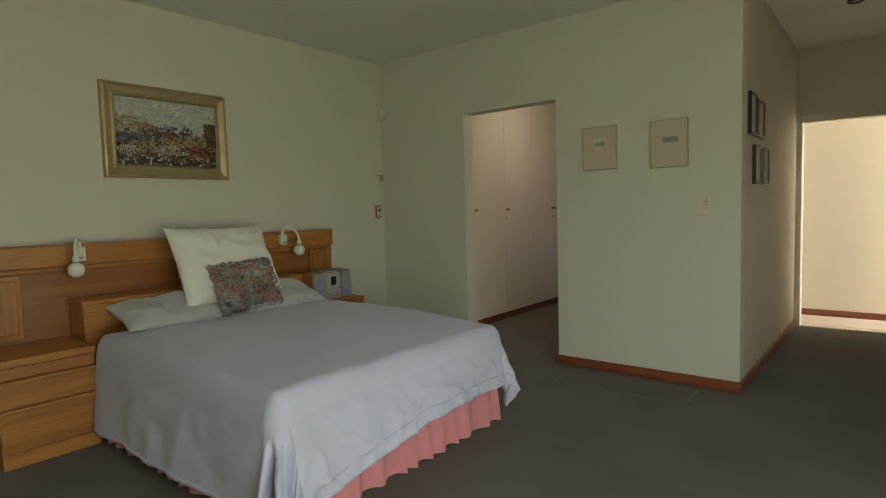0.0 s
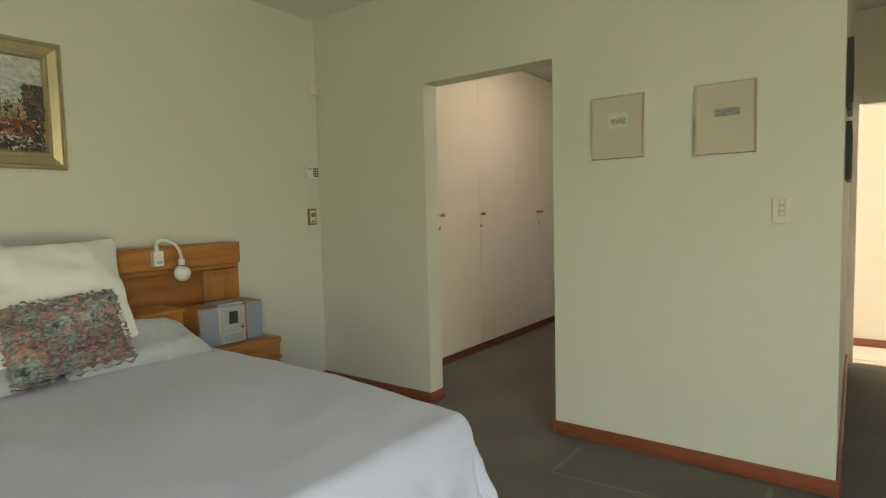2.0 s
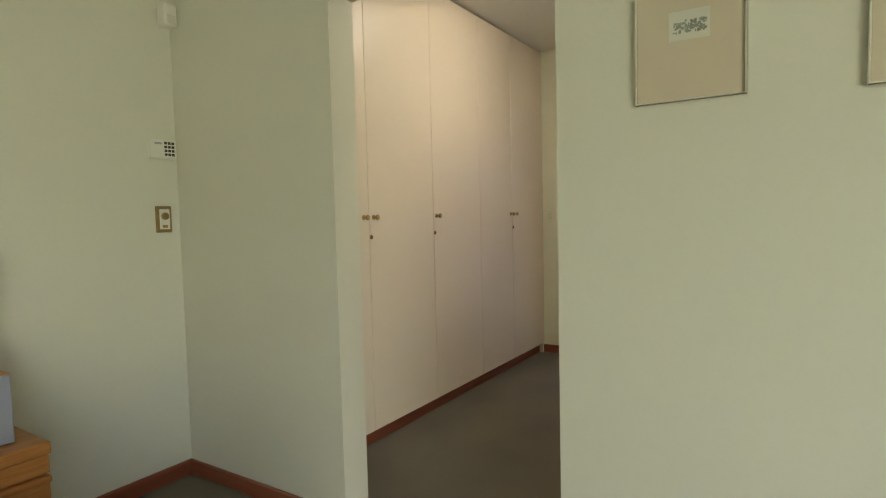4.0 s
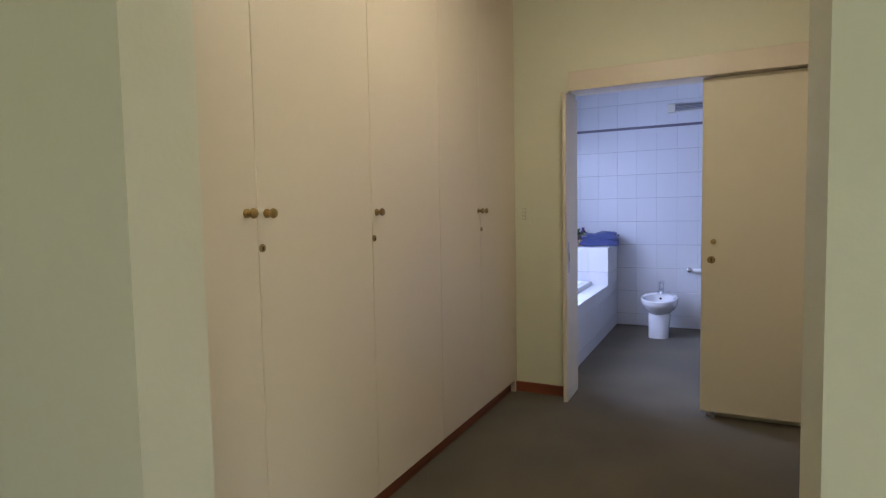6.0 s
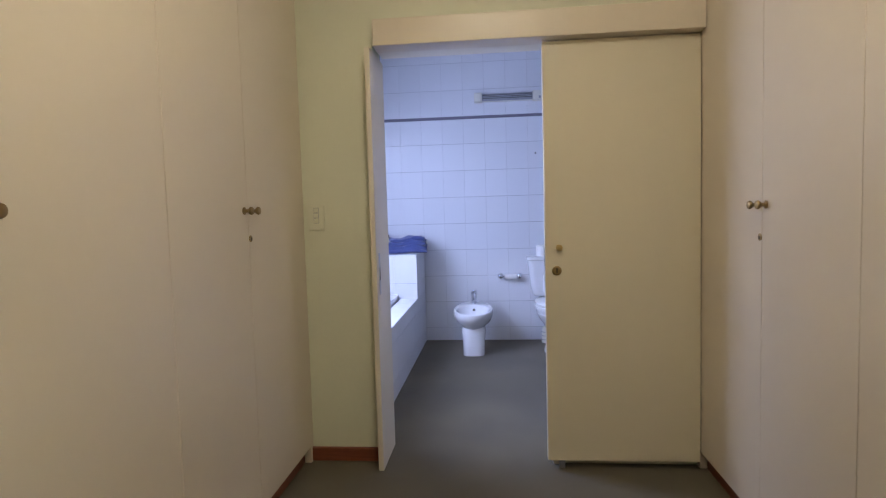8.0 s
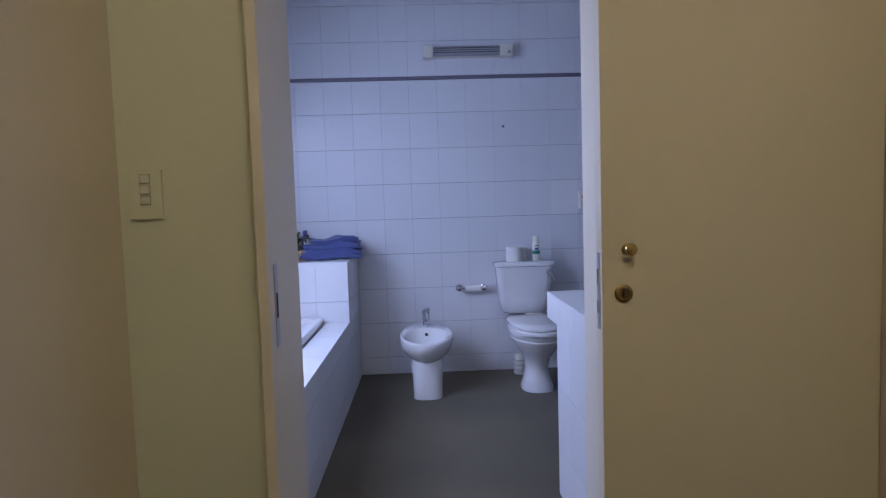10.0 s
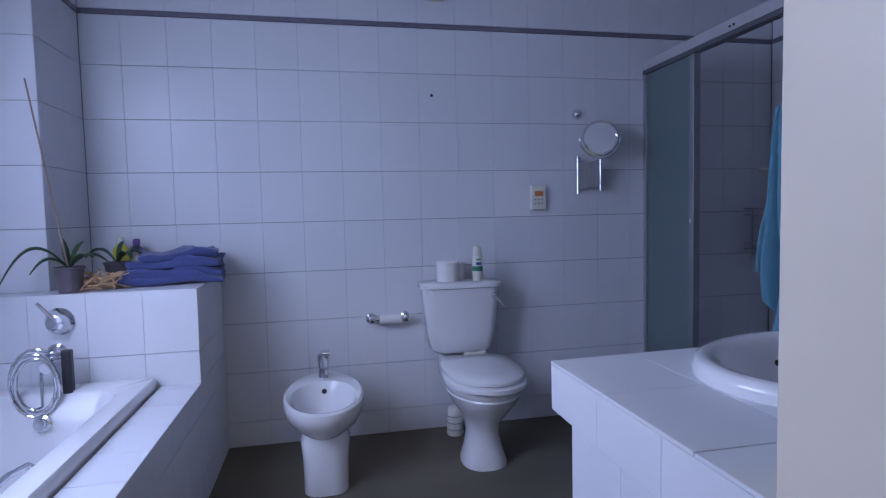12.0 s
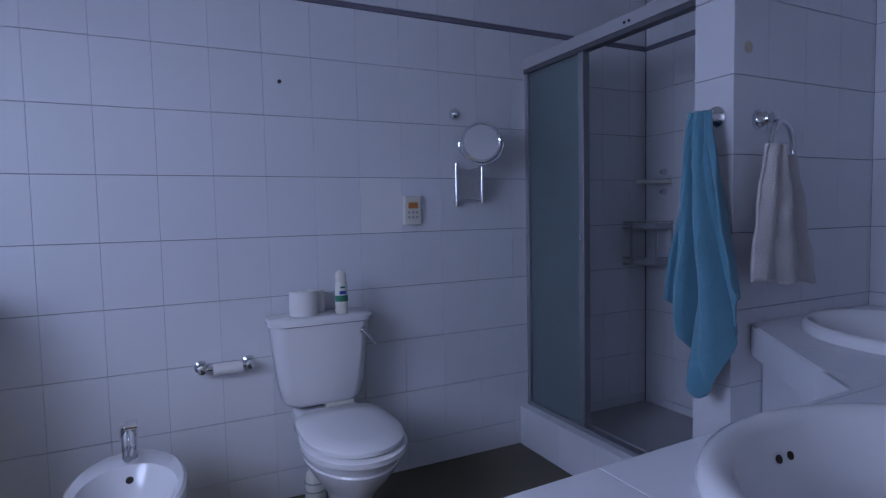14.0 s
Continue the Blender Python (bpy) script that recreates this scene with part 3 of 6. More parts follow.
# ---- bathtub, its tiled surround and the ledge ----
surround = thing("bath_surround", "white tiled bath surround with a raised tiled ledge at its end", "bath surround", kind="structure")
part("panel", boxed(-2.75, -2.656, WY0 + 0.002, 8.96, 0, 0.488), GROUT, surround)
part("ledge_block", boxed(-3.438, -2.656, 8.961, 9.492, 0, 0.870), GROUT, surround)
tiles_single([((-2.656, WY0, 0), Y_, Z_, (1, 0, 0), plain(YS, WY0 + 0.002, 9.494, WY0), [(0, 0.126), (0.126, 0.376), (0.376, 0.494)]),
              ((-2.656, 8.955, 0), Y_, Z_, (1, 0, 0), plain(YS, 8.955, 9.494, 8.955), [(0.494, 0.626), (0.626, 0.876)]),
              ((-3.438, 8.961, 0), X_, Z_, (0, -1, 0), plain([-3.25, -3.05, -2.85], -3.438, -2.65, -3.438), [(0.44, 0.626), (0.626, 0.876)]),
              ((-3.438, 8.955, 0.870), X_, Y_, (0, 0, 1), plain([-3.25, -3.05, -2.85], -3.438, -2.65, -3.438), [(0, 0.25), (0.25, 0.537)]),
              ((-2.80, WY0, 0.488), X_, Y_, (0, 0, 1), [(0, 0.15)], plain(YS, WY0 + 0.002, 8.955, WY0))], surround)

tub = thing("bathtub", "white acrylic bathtub with raised flat rim", "bathtub")
def rect(x0, x1, y0, y1, z, r, seg=6):
    pts = []
    for cx, cy, a0 in ((x1 - r, y1 - r, 0), (x0 + r, y1 - r, 90), (x0 + r, y0 + r, 180), (x1 - r, y0 + r, 270)):
        for k in range(seg + 1):
            a = radians(a0 + 90 * k / seg)
            pts.append((cx + r * math.cos(a), cy + r * math.sin(a), z))
    return pts


T = (-3.436, -2.812, 7.12, 8.95)
part("shell", loft([rect(*T, 0.40, 0.012), rect(*T, 0.525, 0.012), rect(T[0] + 0.006, T[1] - 0.006, T[2] + 0.006, T[3] - 0.006, 0.533, 0.014),
                    rect(T[0] + 0.05, T[1] - 0.075, T[2] + 0.09, T[3] - 0.10, 0.532, 0.07), rect(T[0] + 0.06, T[1] - 0.088, T[2] + 0.11, T[3] - 0.115, 0.522, 0.08),
                    rect(T[0] + 0.09, T[1] - 0.12, T[2] + 0.20, T[3] - 0.17, 0.30, 0.10), rect(T[0] + 0.14, T[1] - 0.16, T[2] + 0.30, T[3] - 0.24, 0.14, 0.10),
                    rect(T[0] + 0.22, T[1] - 0.24, T[2] + 0.4, T[3] - 0.34, 0.12, 0.06)], cap0=False), ACRYLIC, tub, smooth=True)
grip = part("grab_handle", tube([(-2.905, 7.98, 0.50), (-2.925, 7.985, 0.515), (-2.93, 8.06, 0.525), (-2.93, 8.14, 0.525), (-2.925, 8.215, 0.515), (-2.905, 8.22, 0.50)], 0.009), CHROME, tub, "chrome grab handle", smooth=True)

mixer = thing("bath_mixer", "chrome wall bath mixer with coiled hose and black hand shower", "bath tap")
FY = 8.955
part("cover_plate", turned([(0, 0.052), (0.006, 0.052), (0.014, 0.044), (0.03, 0.034), (0.05, 0.03), (0.055, 0.018)], (-3.14, FY, 0.775), (0, -1, 0), 28), CHROME, mixer, smooth=True)
part("lever", rodded((-3.14, FY - 0.05, 0.79), (-3.19, FY - 0.06, 0.855), 0.008, 0.006), CHROME, mixer, smooth=True)
part("spout_rose", turned([(0, 0.036), (0.008, 0.036), (0.016, 0.024), (0.06, 0.02), (0.065, 0.012)], (-3.155, FY, 0.655), (0, -1, 0), 24), CHROME, mixer, smooth=True)
part("bracket", rodded((-3.155, FY - 0.055, 0.655), (-3.085, FY - 0.085, 0.668), 0.011), CHROME, mixer, smooth=True)
part("hand_shower", boxed(-3.100, -3.066, FY - 0.115, FY - 0.085, 0.515, 0.685, bevel=0.006), BLACKPL, mixer, "black square hand shower")
hose = [(-3.085, FY - 0.08, 0.672), (-3.12, FY - 0.10, 0.695)]
for k in range(46):
    a = radians(60 + k * 21)
    hose.append((-3.175 + (0.088 - 0.0007 * k) * math.cos(a), FY - 0.128 - 0.0009 * k % 0.02, 0.572 + (0.128 - 0.0009 * k) * math.sin(a)))
hose += [(-3.17, FY - 0.10, 0.60), (-3.16, FY - 0.055, 0.655)]
part("hose", tube(hose, 0.0062, 8), CHROME, mixer, "coiled chrome hose", smooth=True)
part("outlet", turned([(0, 0.03), (0.008, 0.03), (0.012, 0.02), (0.035, 0.018)], (-3.155, 8.812, 0.43), (0, -1, 0.25), 20), CHROME, mixer, smooth=True)
part("diverter", turned([(0, 0.02), (0.01, 0.02), (0.03, 0.014), (0.036, 0.02), (0.05, 0.02)], (-3.165, FY - 0.055, 0.63), (0.2, -1, -0.2), 18), CHROME, mixer, smooth=True)

# ---- window over the bath and the bedroom window ----
win = thing("window_1", "white framed window over the bath letting in cool daylight", "window", kind="structure")
for b in ((-3.56, -3.52, 7.15, 7.20, 1.02, 2.30), (-3.56, -3.52, 8.25, 8.30, 1.02, 2.30), (-3.56, -3.52, 7.705, 7.745, 1.07, 2.25)):
    part("window_frame", boxed(*b, bevel=0.004), WHITEPL, win)
for b in ((-3.56, -3.52, 7.20, 8.25, 1.02, 1.07), (-3.56, -3.52, 7.20, 8.25, 2.25, 2.30)):
    part("window_frame", boxed(*b, bevel=0.004), WHITEPL, win)
for y0, y1 in ((7.20, 7.705), (7.745, 8.25)):
    pane = part("pane", boxed(-3.543, -3.539, y0, y1, 1.07, 2.25), CLEAR, win)
    pane.visible_shadow = False
win2 = thing("window_2", "wide glazed bedroom door letting in garden daylight", "window", kind="structure")
for b in ((1.99, 2.04, -1.30, -1.24, 0.12, 2.28), (1.99, 2.04, 1.34, 1.40, 0.12, 2.28), (1.99, 2.04, 0.02, 0.08, 0.18, 2.22)):
    part("window_frame", boxed(*b, bevel=0.004), WHITEPL, win2)
for b in ((1.99, 2.04, -1.24, 1.34, 0.12, 0.18), (1.99, 2.04, -1.24, 1.34, 2.22, 2.28)):
    part("window_frame", boxed(*b, bevel=0.004), WHITEPL, win2)
for a, b in ((-1.24, 0.02), (0.08, 1.34)):
    pane = part("pane", boxed(2.013, 2.017, a, b, 0.18, 2.22), CLEAR, win2)
    pane.visible_shadow = False

# ---- washbasin counter ----
vanity = thing("vanity_counter", "white tiled corner vanity counter with overhanging top", "vanity counter", kind="structure")
CZ = 0.828
def prism(poly, z0, z1, holes=()):
    bm = bmesh.new()
    lo = [bm.verts.new((x, y, z0)) for x, y in poly]
    hi = [bm.verts.new((x, y, z1)) for x, y in poly]
    n = len(poly)
    bm.faces.new(lo[::-1]); bm.faces.new(hi)
    for k in range(n):
        bm.faces.new((lo[k], lo[(k + 1) % n], hi[(k + 1) % n], hi[k]))
    return bm


TOP = [(-1.667, WY0 + 0.004), (WX1 - 0.004, WY0 + 0.004), (WX1 - 0.004, 8.279), (-0.314, 8.279), (-0.768, 7.735), (-1.667, 7.702)]
BASE = [(-1.637, WY0 + 0.004), (WX1 - 0.004, WY0 + 0.004), (WX1 - 0.004, 8.279), (-0.253, 8.279), (-0.745, 7.705), (-1.637, 7.672)]


def cut_basin(ob, cx, cy, rx, ry, turn):
    """Bores a basin's hole through the counter."""
    bm = loft([oval(0, 0, 0.5, rx, ry), oval(0, 0, 1.0, rx, ry)])
    bmesh.ops.transform(bm, matrix=Matrix.Translation((cx, cy, 0)) @ Matrix.Rotation(radians(turn), 4, "Z"), verts=bm.verts)
    bmesh.ops.recalc_face_normals(bm, faces=bm.faces)
    me = bpy.data.meshes.new("bore")
    bm.to_mesh(me); bm.free()
    tool = bpy.data.objects.new("bore", me)
    scene.collection.objects.link(tool)
    mod = ob.modifiers.new("bore", "BOOLEAN")
    mod.operation, mod.object, mod.solver = "DIFFERENCE", tool, "EXACT"
    bpy.context.view_layer.update()
    done = bpy.data.meshes.new_from_object(ob.evaluated_get(bpy.context.evaluated_depsgraph_get()))
    ob.modifiers.clear()
    ob.data = done
    bpy.data.objects.remove(tool)


B1, B2 = (-1.145, 7.45, 0.325, 0.25), (-0.155, 7.935, 0.305, 0.238)
vbase = part("base", prism(BASE, 0, 0.722), GROUT, vanity)
vtop = part("top", prism(TOP, 0.722, CZ - 0.006), GROUT, vanity)


def top_tiles(edge):
    """Counter tiles cut to one convex stretch of the counter's outline."""
    bm = bmesh.new()
    for i in range(-1, 11):
        for j in range(-1, 6):
            x0, y0 = -1.673 + 0.2 * i, 7.726 - 0.25 * (j - 2)
            tile_solid(bm, (x0, y0 - 0.25, CZ - 0.006), X_, Y_, Z_, 0.2, 0.25, closed=True)
    for k in range(len(edge)):
        (ax, ay), (bx, by) = edge[k], edge[(k + 1) % len(edge)]
        nrm = Vector((by - ay, ax - bx, 0)).normalized()
        bmesh.ops.bisect_plane(bm, geom=bm.verts[:] + bm.edges[:] + bm.faces[:], plane_co=(ax, ay, 0), plane_no=nrm, clear_outer=True)
    bmesh.ops.holes_fill(bm, edges=[e for e in bm.edges if e.is_boundary])
    return bm


vt = tagged(part("tiles", top_tiles([(-1.673, WY0 + 0.004), (WX1 - 0.004, WY0 + 0.004), (WX1 - 0.004, 7.741), (-0.772, 7.741), (-1.673, 7.708)]), GLAZE_J, vanity), kind="stuff")
vt2 = tagged(part("tiles", top_tiles([(-0.772, 7.741), (WX1 - 0.004, 7.741), (WX1 - 0.004, 8.279), (-0.321, 8.279)]), GLAZE_J, vanity), kind="stuff")
for ob in (vbase, vtop, vt, vt2):
    for b, turn in ((B1, 0), (B2, 49)):
        cut_basin(ob, b[0], b[1], b[2] * 0.86, b[3] * 0.86, turn)


def front_tiles(a, b, z_rows, out=0.006):
    """Tile faces along the vertical face from a to b."""
    a, b = Vector((*a, 0)), Vector((*b, 0))
    u = (b - a).normalized()
    n = Vector((0, 0, 1)).cross(u)
    L = (b - a).length
    cols = [(0.2 * k, min(0.2 * k + 0.2, L)) for k in range(int(L / 0.2) + 1) if min(0.2 * k + 0.2, L) - 0.2 * k > 0.01]
    return (a, u, (0, 0, 1), n, cols, z_rows)


tiles_joined([front_tiles(TOP[5], TOP[4], [(0.722, CZ - 0.006)]), front_tiles(TOP[4], TOP[3], [(0.722, CZ - 0.006)]), front_tiles(BASE[5], BASE[4], [(0, 0.2), (0.2, 0.45), (0.45, 0.722)]),
              front_tiles(BASE[4], BASE[3], [(0, 0.2), (0.2, 0.45), (0.45, 0.722)])], vanity)
tiles_joined([((TOP[5][0], TOP[0][1], 0), Y_, Z_, (-1, 0, 0), [(0.0, 0.046), (0.046, 0.246), (0.246, 0.446), (0.446, 0.652)], [(0.722, CZ - 0.006)]),
              ((BASE[5][0], TOP[0][1], 0), Y_, Z_, (-1, 0, 0), [(0.0, 0.016), (0.016, 0.216), (0.216, 0.416), (0.416, 0.616)], [(0, 0.2), (0.2, 0.45), (0.45, 0.722)])], vanity)


def basin(cx, cy, rx, ry, turn):
    """A drop-in oval basin with rolled rim, overflow holes and waste."""
    b = thing("washbasin", "white china drop-in oval washbasin with rolled rim", "washbasin", group="washbasins")
    rings = [(0.90, 0.0, 0.0), (1.0, 0.0, 0.0), (1.005, 0.014, 0), (0.985, 0.028, 0), (0.94, 0.034, 0), (0.88, 0.030, 0), (0.84, 0.016, 0), (0.81, -0.01, 0), (0.74, -0.07, 0), (0.60, -0.12, 0), (0.35, -0.145, 0), (0.08, -0.15, 0)]
    part("bowl", loft([oval(0, 0, z, rx * s, ry * s, seg=56) for s, z, _ in rings], cap0=False), SANITARY, b, smooth=True)
    for dx in (-0.0145, 0.0145):
        part("overflow_hole", turned([(0, 0.007), (0.002, 0.007), (0.0025, 0.004)], (dx, ry * 0.785, -0.028), (0, -1, 0.35), 14), GAP, b)
    part("waste", turned([(0, 0.022), (0.004, 0.022), (0.006, 0.012)], (0, 0, -0.15), (0, 0, 1), 20), CHROME, b, smooth=True)
    b.matrix_world = Matrix.Translation((cx, cy, CZ)) @ Matrix.Rotation(radians(turn), 4, "Z")
    return b


basin(*B1, 0)
basin(*B2, 49)
# ---- bedroom: headboard, night stands, bed ----
HX = -3.336
head = thing("headboard", "long oak headboard with thick top rail and recessed panels", "headboard")
part("back_panel", boxed(BX0 + 0.002, HX - 0.055, 0.36, 2.898, 0.45, 1.08), OAK_SHADED, head)
part("top_rail", boxed(BX0 + 0.002, HX, 0.352, 2.902, 1.005, 1.134, bevel=0.006), OAK_Y, head)
part("lower_rail", boxed(HX - 0.056, HX - 0.02, 0.356, 2.90, 0.975, 1.004, bevel=0.006), OAK_Y, head)
for y0, y1 in ((0.356, 0.60), (2.66, 2.90)):
    e = part("end_panel", boxed(HX - 0.056, HX - 0.022, y0, y1, 0.60, 0.972, bevel=0.006), OAK_Z, head)
    part("panel_field", boxed(HX - 0.022, HX - 0.010, y0 + 0.025, y1 - 0.025, 0.63, 0.945, bevel=0.008), OAK_Z, e)
bridge = part("bridge_box", boxed(HX - 0.054, -3.15, 0.838, 2.405, 0.30, 0.775, bevel=0.004), OAK_Y, head)
part("bridge_cap", boxed(HX - 0.054, -3.138, 0.832, 2.411, 0.775, 0.800, bevel=0.007), OAK_Y, bridge)


def night_stand(y0, y1, drawers):
    """An oak night stand with overhanging lipped drawer fronts."""
    s = thing("night_stand", "oak night stand with three lipped drawers", "night stand", group="night stands")
    fx = -2.975
    part("carcass", boxed(BX0 + 0.025, fx, y0 + 0.008, y1 - 0.008, 0.0, 0.53), OAK_Y, s)
    part("top", boxed(BX0 + 0.022, -2.947, y0, y1, 0.53, 0.572, bevel=0.006), OAK_Y, s)
    part("top_lip", boxed(fx, -2.957, y0 + 0.004, y1 - 0.004, 0.468, 0.528, bevel=0.005), OAK_Y, s)
    for z0, z1 in drawers:
        d = part("drawer", boxed(fx + 0.001, fx + 0.018, y0 + 0.006, y1 - 0.006, z0, z1, bevel=0.003), OAK_Y, s)
        part("drawer_lip", boxed(fx + 0.001, fx + 0.034, y0 + 0.004, y1 - 0.004, z1 - 0.002, z1 + 0.020, bevel=0.007), OAK_Y, d, "rounded finger lip")
    part("plinth", boxed(fx + 0.001, fx + 0.022, y0 + 0.004, y1 - 0.004, 0.0, 0.078, bevel=0.003), OAK_Y, s)
    return s


night_stand(0.36, 0.822, [(0.322, 0.442), (0.112, 0.292)])
night_stand(2.425, 2.896, [(0.322, 0.442), (0.112, 0.292)])

BEDX0, BEDX1, BEDY0, BEDY1, BEDZ = -3.135, -1.30, 0.875, 2.385, 0.585
bed = thing("bed", "double bed base with mattress and pleated pink valance", "bed")
part("base", boxed(BEDX0, BEDX1 - 0.02, BEDY0 + 0.02, BEDY1 - 0.02, 0.05, 0.32, bevel=0.01), PINK, bed)
part("mattress", boxed(BEDX0, BEDX1, BEDY0, BEDY1, 0.32, BEDZ - 0.02, bevel=0.05, seg=4), PINK, bed, "mattress in a pink sheet")
for sx in (BEDX0 + 0.1, BEDX1 - 0.14):
    for sy in (BEDY0 + 0.1, BEDY1 - 0.1):
        part("leg", rodded((sx, sy, 0), (sx, sy, 0.06), 0.025), BLACKPL, bed)
VAL = [((BEDX0, BEDY0), (BEDX1, BEDY0)), ((BEDX1, BEDY0), (BEDX1, BEDY1)), ((BEDX1, BEDY1), (BEDX0, BEDY1))]
for (ax, ay), (bx, by) in VAL:
    a, b = Vector((ax, ay, 0)), Vector((bx, by, 0))
    u = (b - a).normalized()
    n = Vector((u.y, -u.x, 0))
    L = (b - a).length

    def pleat(p, q, a=a, u=u, n=n, L=L):
        s = p * L
        fold = 0.5 + 0.5 * math.sin(s * 52 + 1.7 * math.sin(s * 7.3) + 0.8 * math.sin(s * 17))
        open_ = (1 - q) ** 0.6
        o = 0.012 + 0.040 * open_ * fold ** 1.8 + 0.008 * noise.noise((s * 5, q * 2, ax))
        z = 0.012 + q * 0.33 + 0.008 * (1 - q) * noise.noise((s * 9, 3.1, by))
        w = u * (0.010 * math.sin(s * 31 + q * 2) * open_)
        return a + u * s + w + n * o + Vector((0, 0, z))
    part("valance", grid(int(L * 130), 8, pleat), PINK, bed, "gathered pink valance", smooth=True)


def drape(p, q):
    """The duvet: flat on top, falling over three sides, wrinkled where it hangs."""
    half = (BEDY1 - BEDY0) / 2 - 0.012
    s = (p - 0.5) * 2 * (half + 0.46)
    flat = BEDX1 - BEDX0 - 0.19 - 0.012
    l = q * (flat + 0.455 - 0.115 * (p - 0.5) * 2 + 0.03 * math.sin(9 * p))
    ds, dl = max(0.0, abs(s) - half), max(0.0, l - flat)
    side = 1 if s > 0 else -1
    d = math.hypot(ds, dl)
    r = 0.115
    ang = min(d / r, math.pi / 2)
    out = r * math.sin(ang) * 0.62
    down = r * (1 - math.cos(ang)) if ang < math.pi / 2 else r + (d - r * math.pi / 2)
    hang = max(0.0, d - r * math.pi / 2)
    th = math.atan2(dl, ds) if d > 1e-6 else 0.0
    corner = math.sin(2 * th) if ds > 0 and dl > 0 else 0.0
    along = l if ds >= dl else s + 5.0
    if d > 0 and ds > 0 and dl > 0:
        along = flat + th * 0.55
    ripple = (0.010 * math.sin(along * 9 + 2.2 * math.sin(along * 3.1)) + 0.003 * math.sin(along * 27 + 1.0) + 0.018 * noise.noise((along * 4.5, 7.0, side))) * (1.0 + 1.6 * (side < 0 and ds > 0 and dl > 0))
    out += hang * ((0.17 if side > 0 or dl > 0 else 0.12) + (0.05 if side > 0 else 0.12) * corner ** 2) + ripple * min(1, hang / 0.18) * (1 + 0.8 * corner)
    if corner:
        out += (0.040 * math.sin(7.5 * th + 0.4) if side < 0 else 0.024 * math.sin(7 * th)) * corner * min(1, hang / 0.2)
    if side < 0 and ds > 0:
        down *= 1.46 + 0.10 * (q - 0.5)
    y = (BEDY0 + BEDY1) / 2 + side * (min(abs(s), half) + (out * math.cos(th) if ds > 0 else 0))
    x = BEDX0 + 0.19 + min(l, flat) + (out * math.sin(th) if dl > 0 else 0)
    z = BEDZ + 0.040 - down - 0.030 * min(1.0, max(0.0, (l - 1.01) / 0.6))
    soft = noise.noise((x * 2.3, y * 2.3, 1.0)) * 0.018 + noise.noise((x * 7, y * 7, z * 5)) * 0.007
    diag = 0.003 * math.sin(11 * (x + 0.55 * y) + 3 * noise.noise((x * 2, y * 2, 4.0))) * (0.3 + 0.7 * min(1, d / 0.2))
    z += soft + diag * 0.8
    near = min(1.0, max(0.0, (l - 1.26) / 0.5)) * (0.25 + 0.75 * min(1.0, d / 0.15))
    crease = max(0.0, 1 - 7 * abs(noise.noise((x * 2.6 + 0.9 * y, y * 2.6 - 1.2 * x, z * 2.2 + 7)))) ** 2
    small = max(0.0, 1 - 6 * abs(noise.noise((x * 6.5 + y, y * 6.5 - 2 * x, z * 6 + 3)))) ** 2
    low = min(1.0, hang / 0.12)
    pucker = 0.007 * noise.noise((along * 34, hang * 9, 2.0)) * math.exp(-(1 - q) / 0.03)
    z += (0.004 * crease + 0.002 * small) * near
    if dl > 0:
        x += (0.015 * crease + 0.007 * small) * near * low + pucker
    if ds > 0:
        y += side * ((0.009 * crease + 0.004 * small) * near * low + pucker)
    if hang > 0:
        z = max(z, 0.10)
        x += 0.010 * noise.noise((x * 9, y * 9, z * 9))
        y += 0.010 * noise.noise((x * 9, z * 9, y * 9))
    return (x, y, z)


duvet = thing("duvet", "rumpled pale lavender-grey duvet hanging over the bed", "duvet")
cover = part("cover", grid(200, 160, lambda p, q: drape(p, q * 0.975)), DUVET, duvet, smooth=True)
hem = part("hem", grid(200, 5, lambda p, q: drape(p, 0.968 + 0.032 * q)), DUVET, duvet, "stitched duvet hem", smooth=True)
for ob, t in ((cover, 0.018), (hem, 0.026)):
    sol = ob.modifiers.new("thick", "SOLIDIFY")
    sol.thickness, sol.offset = t, -1


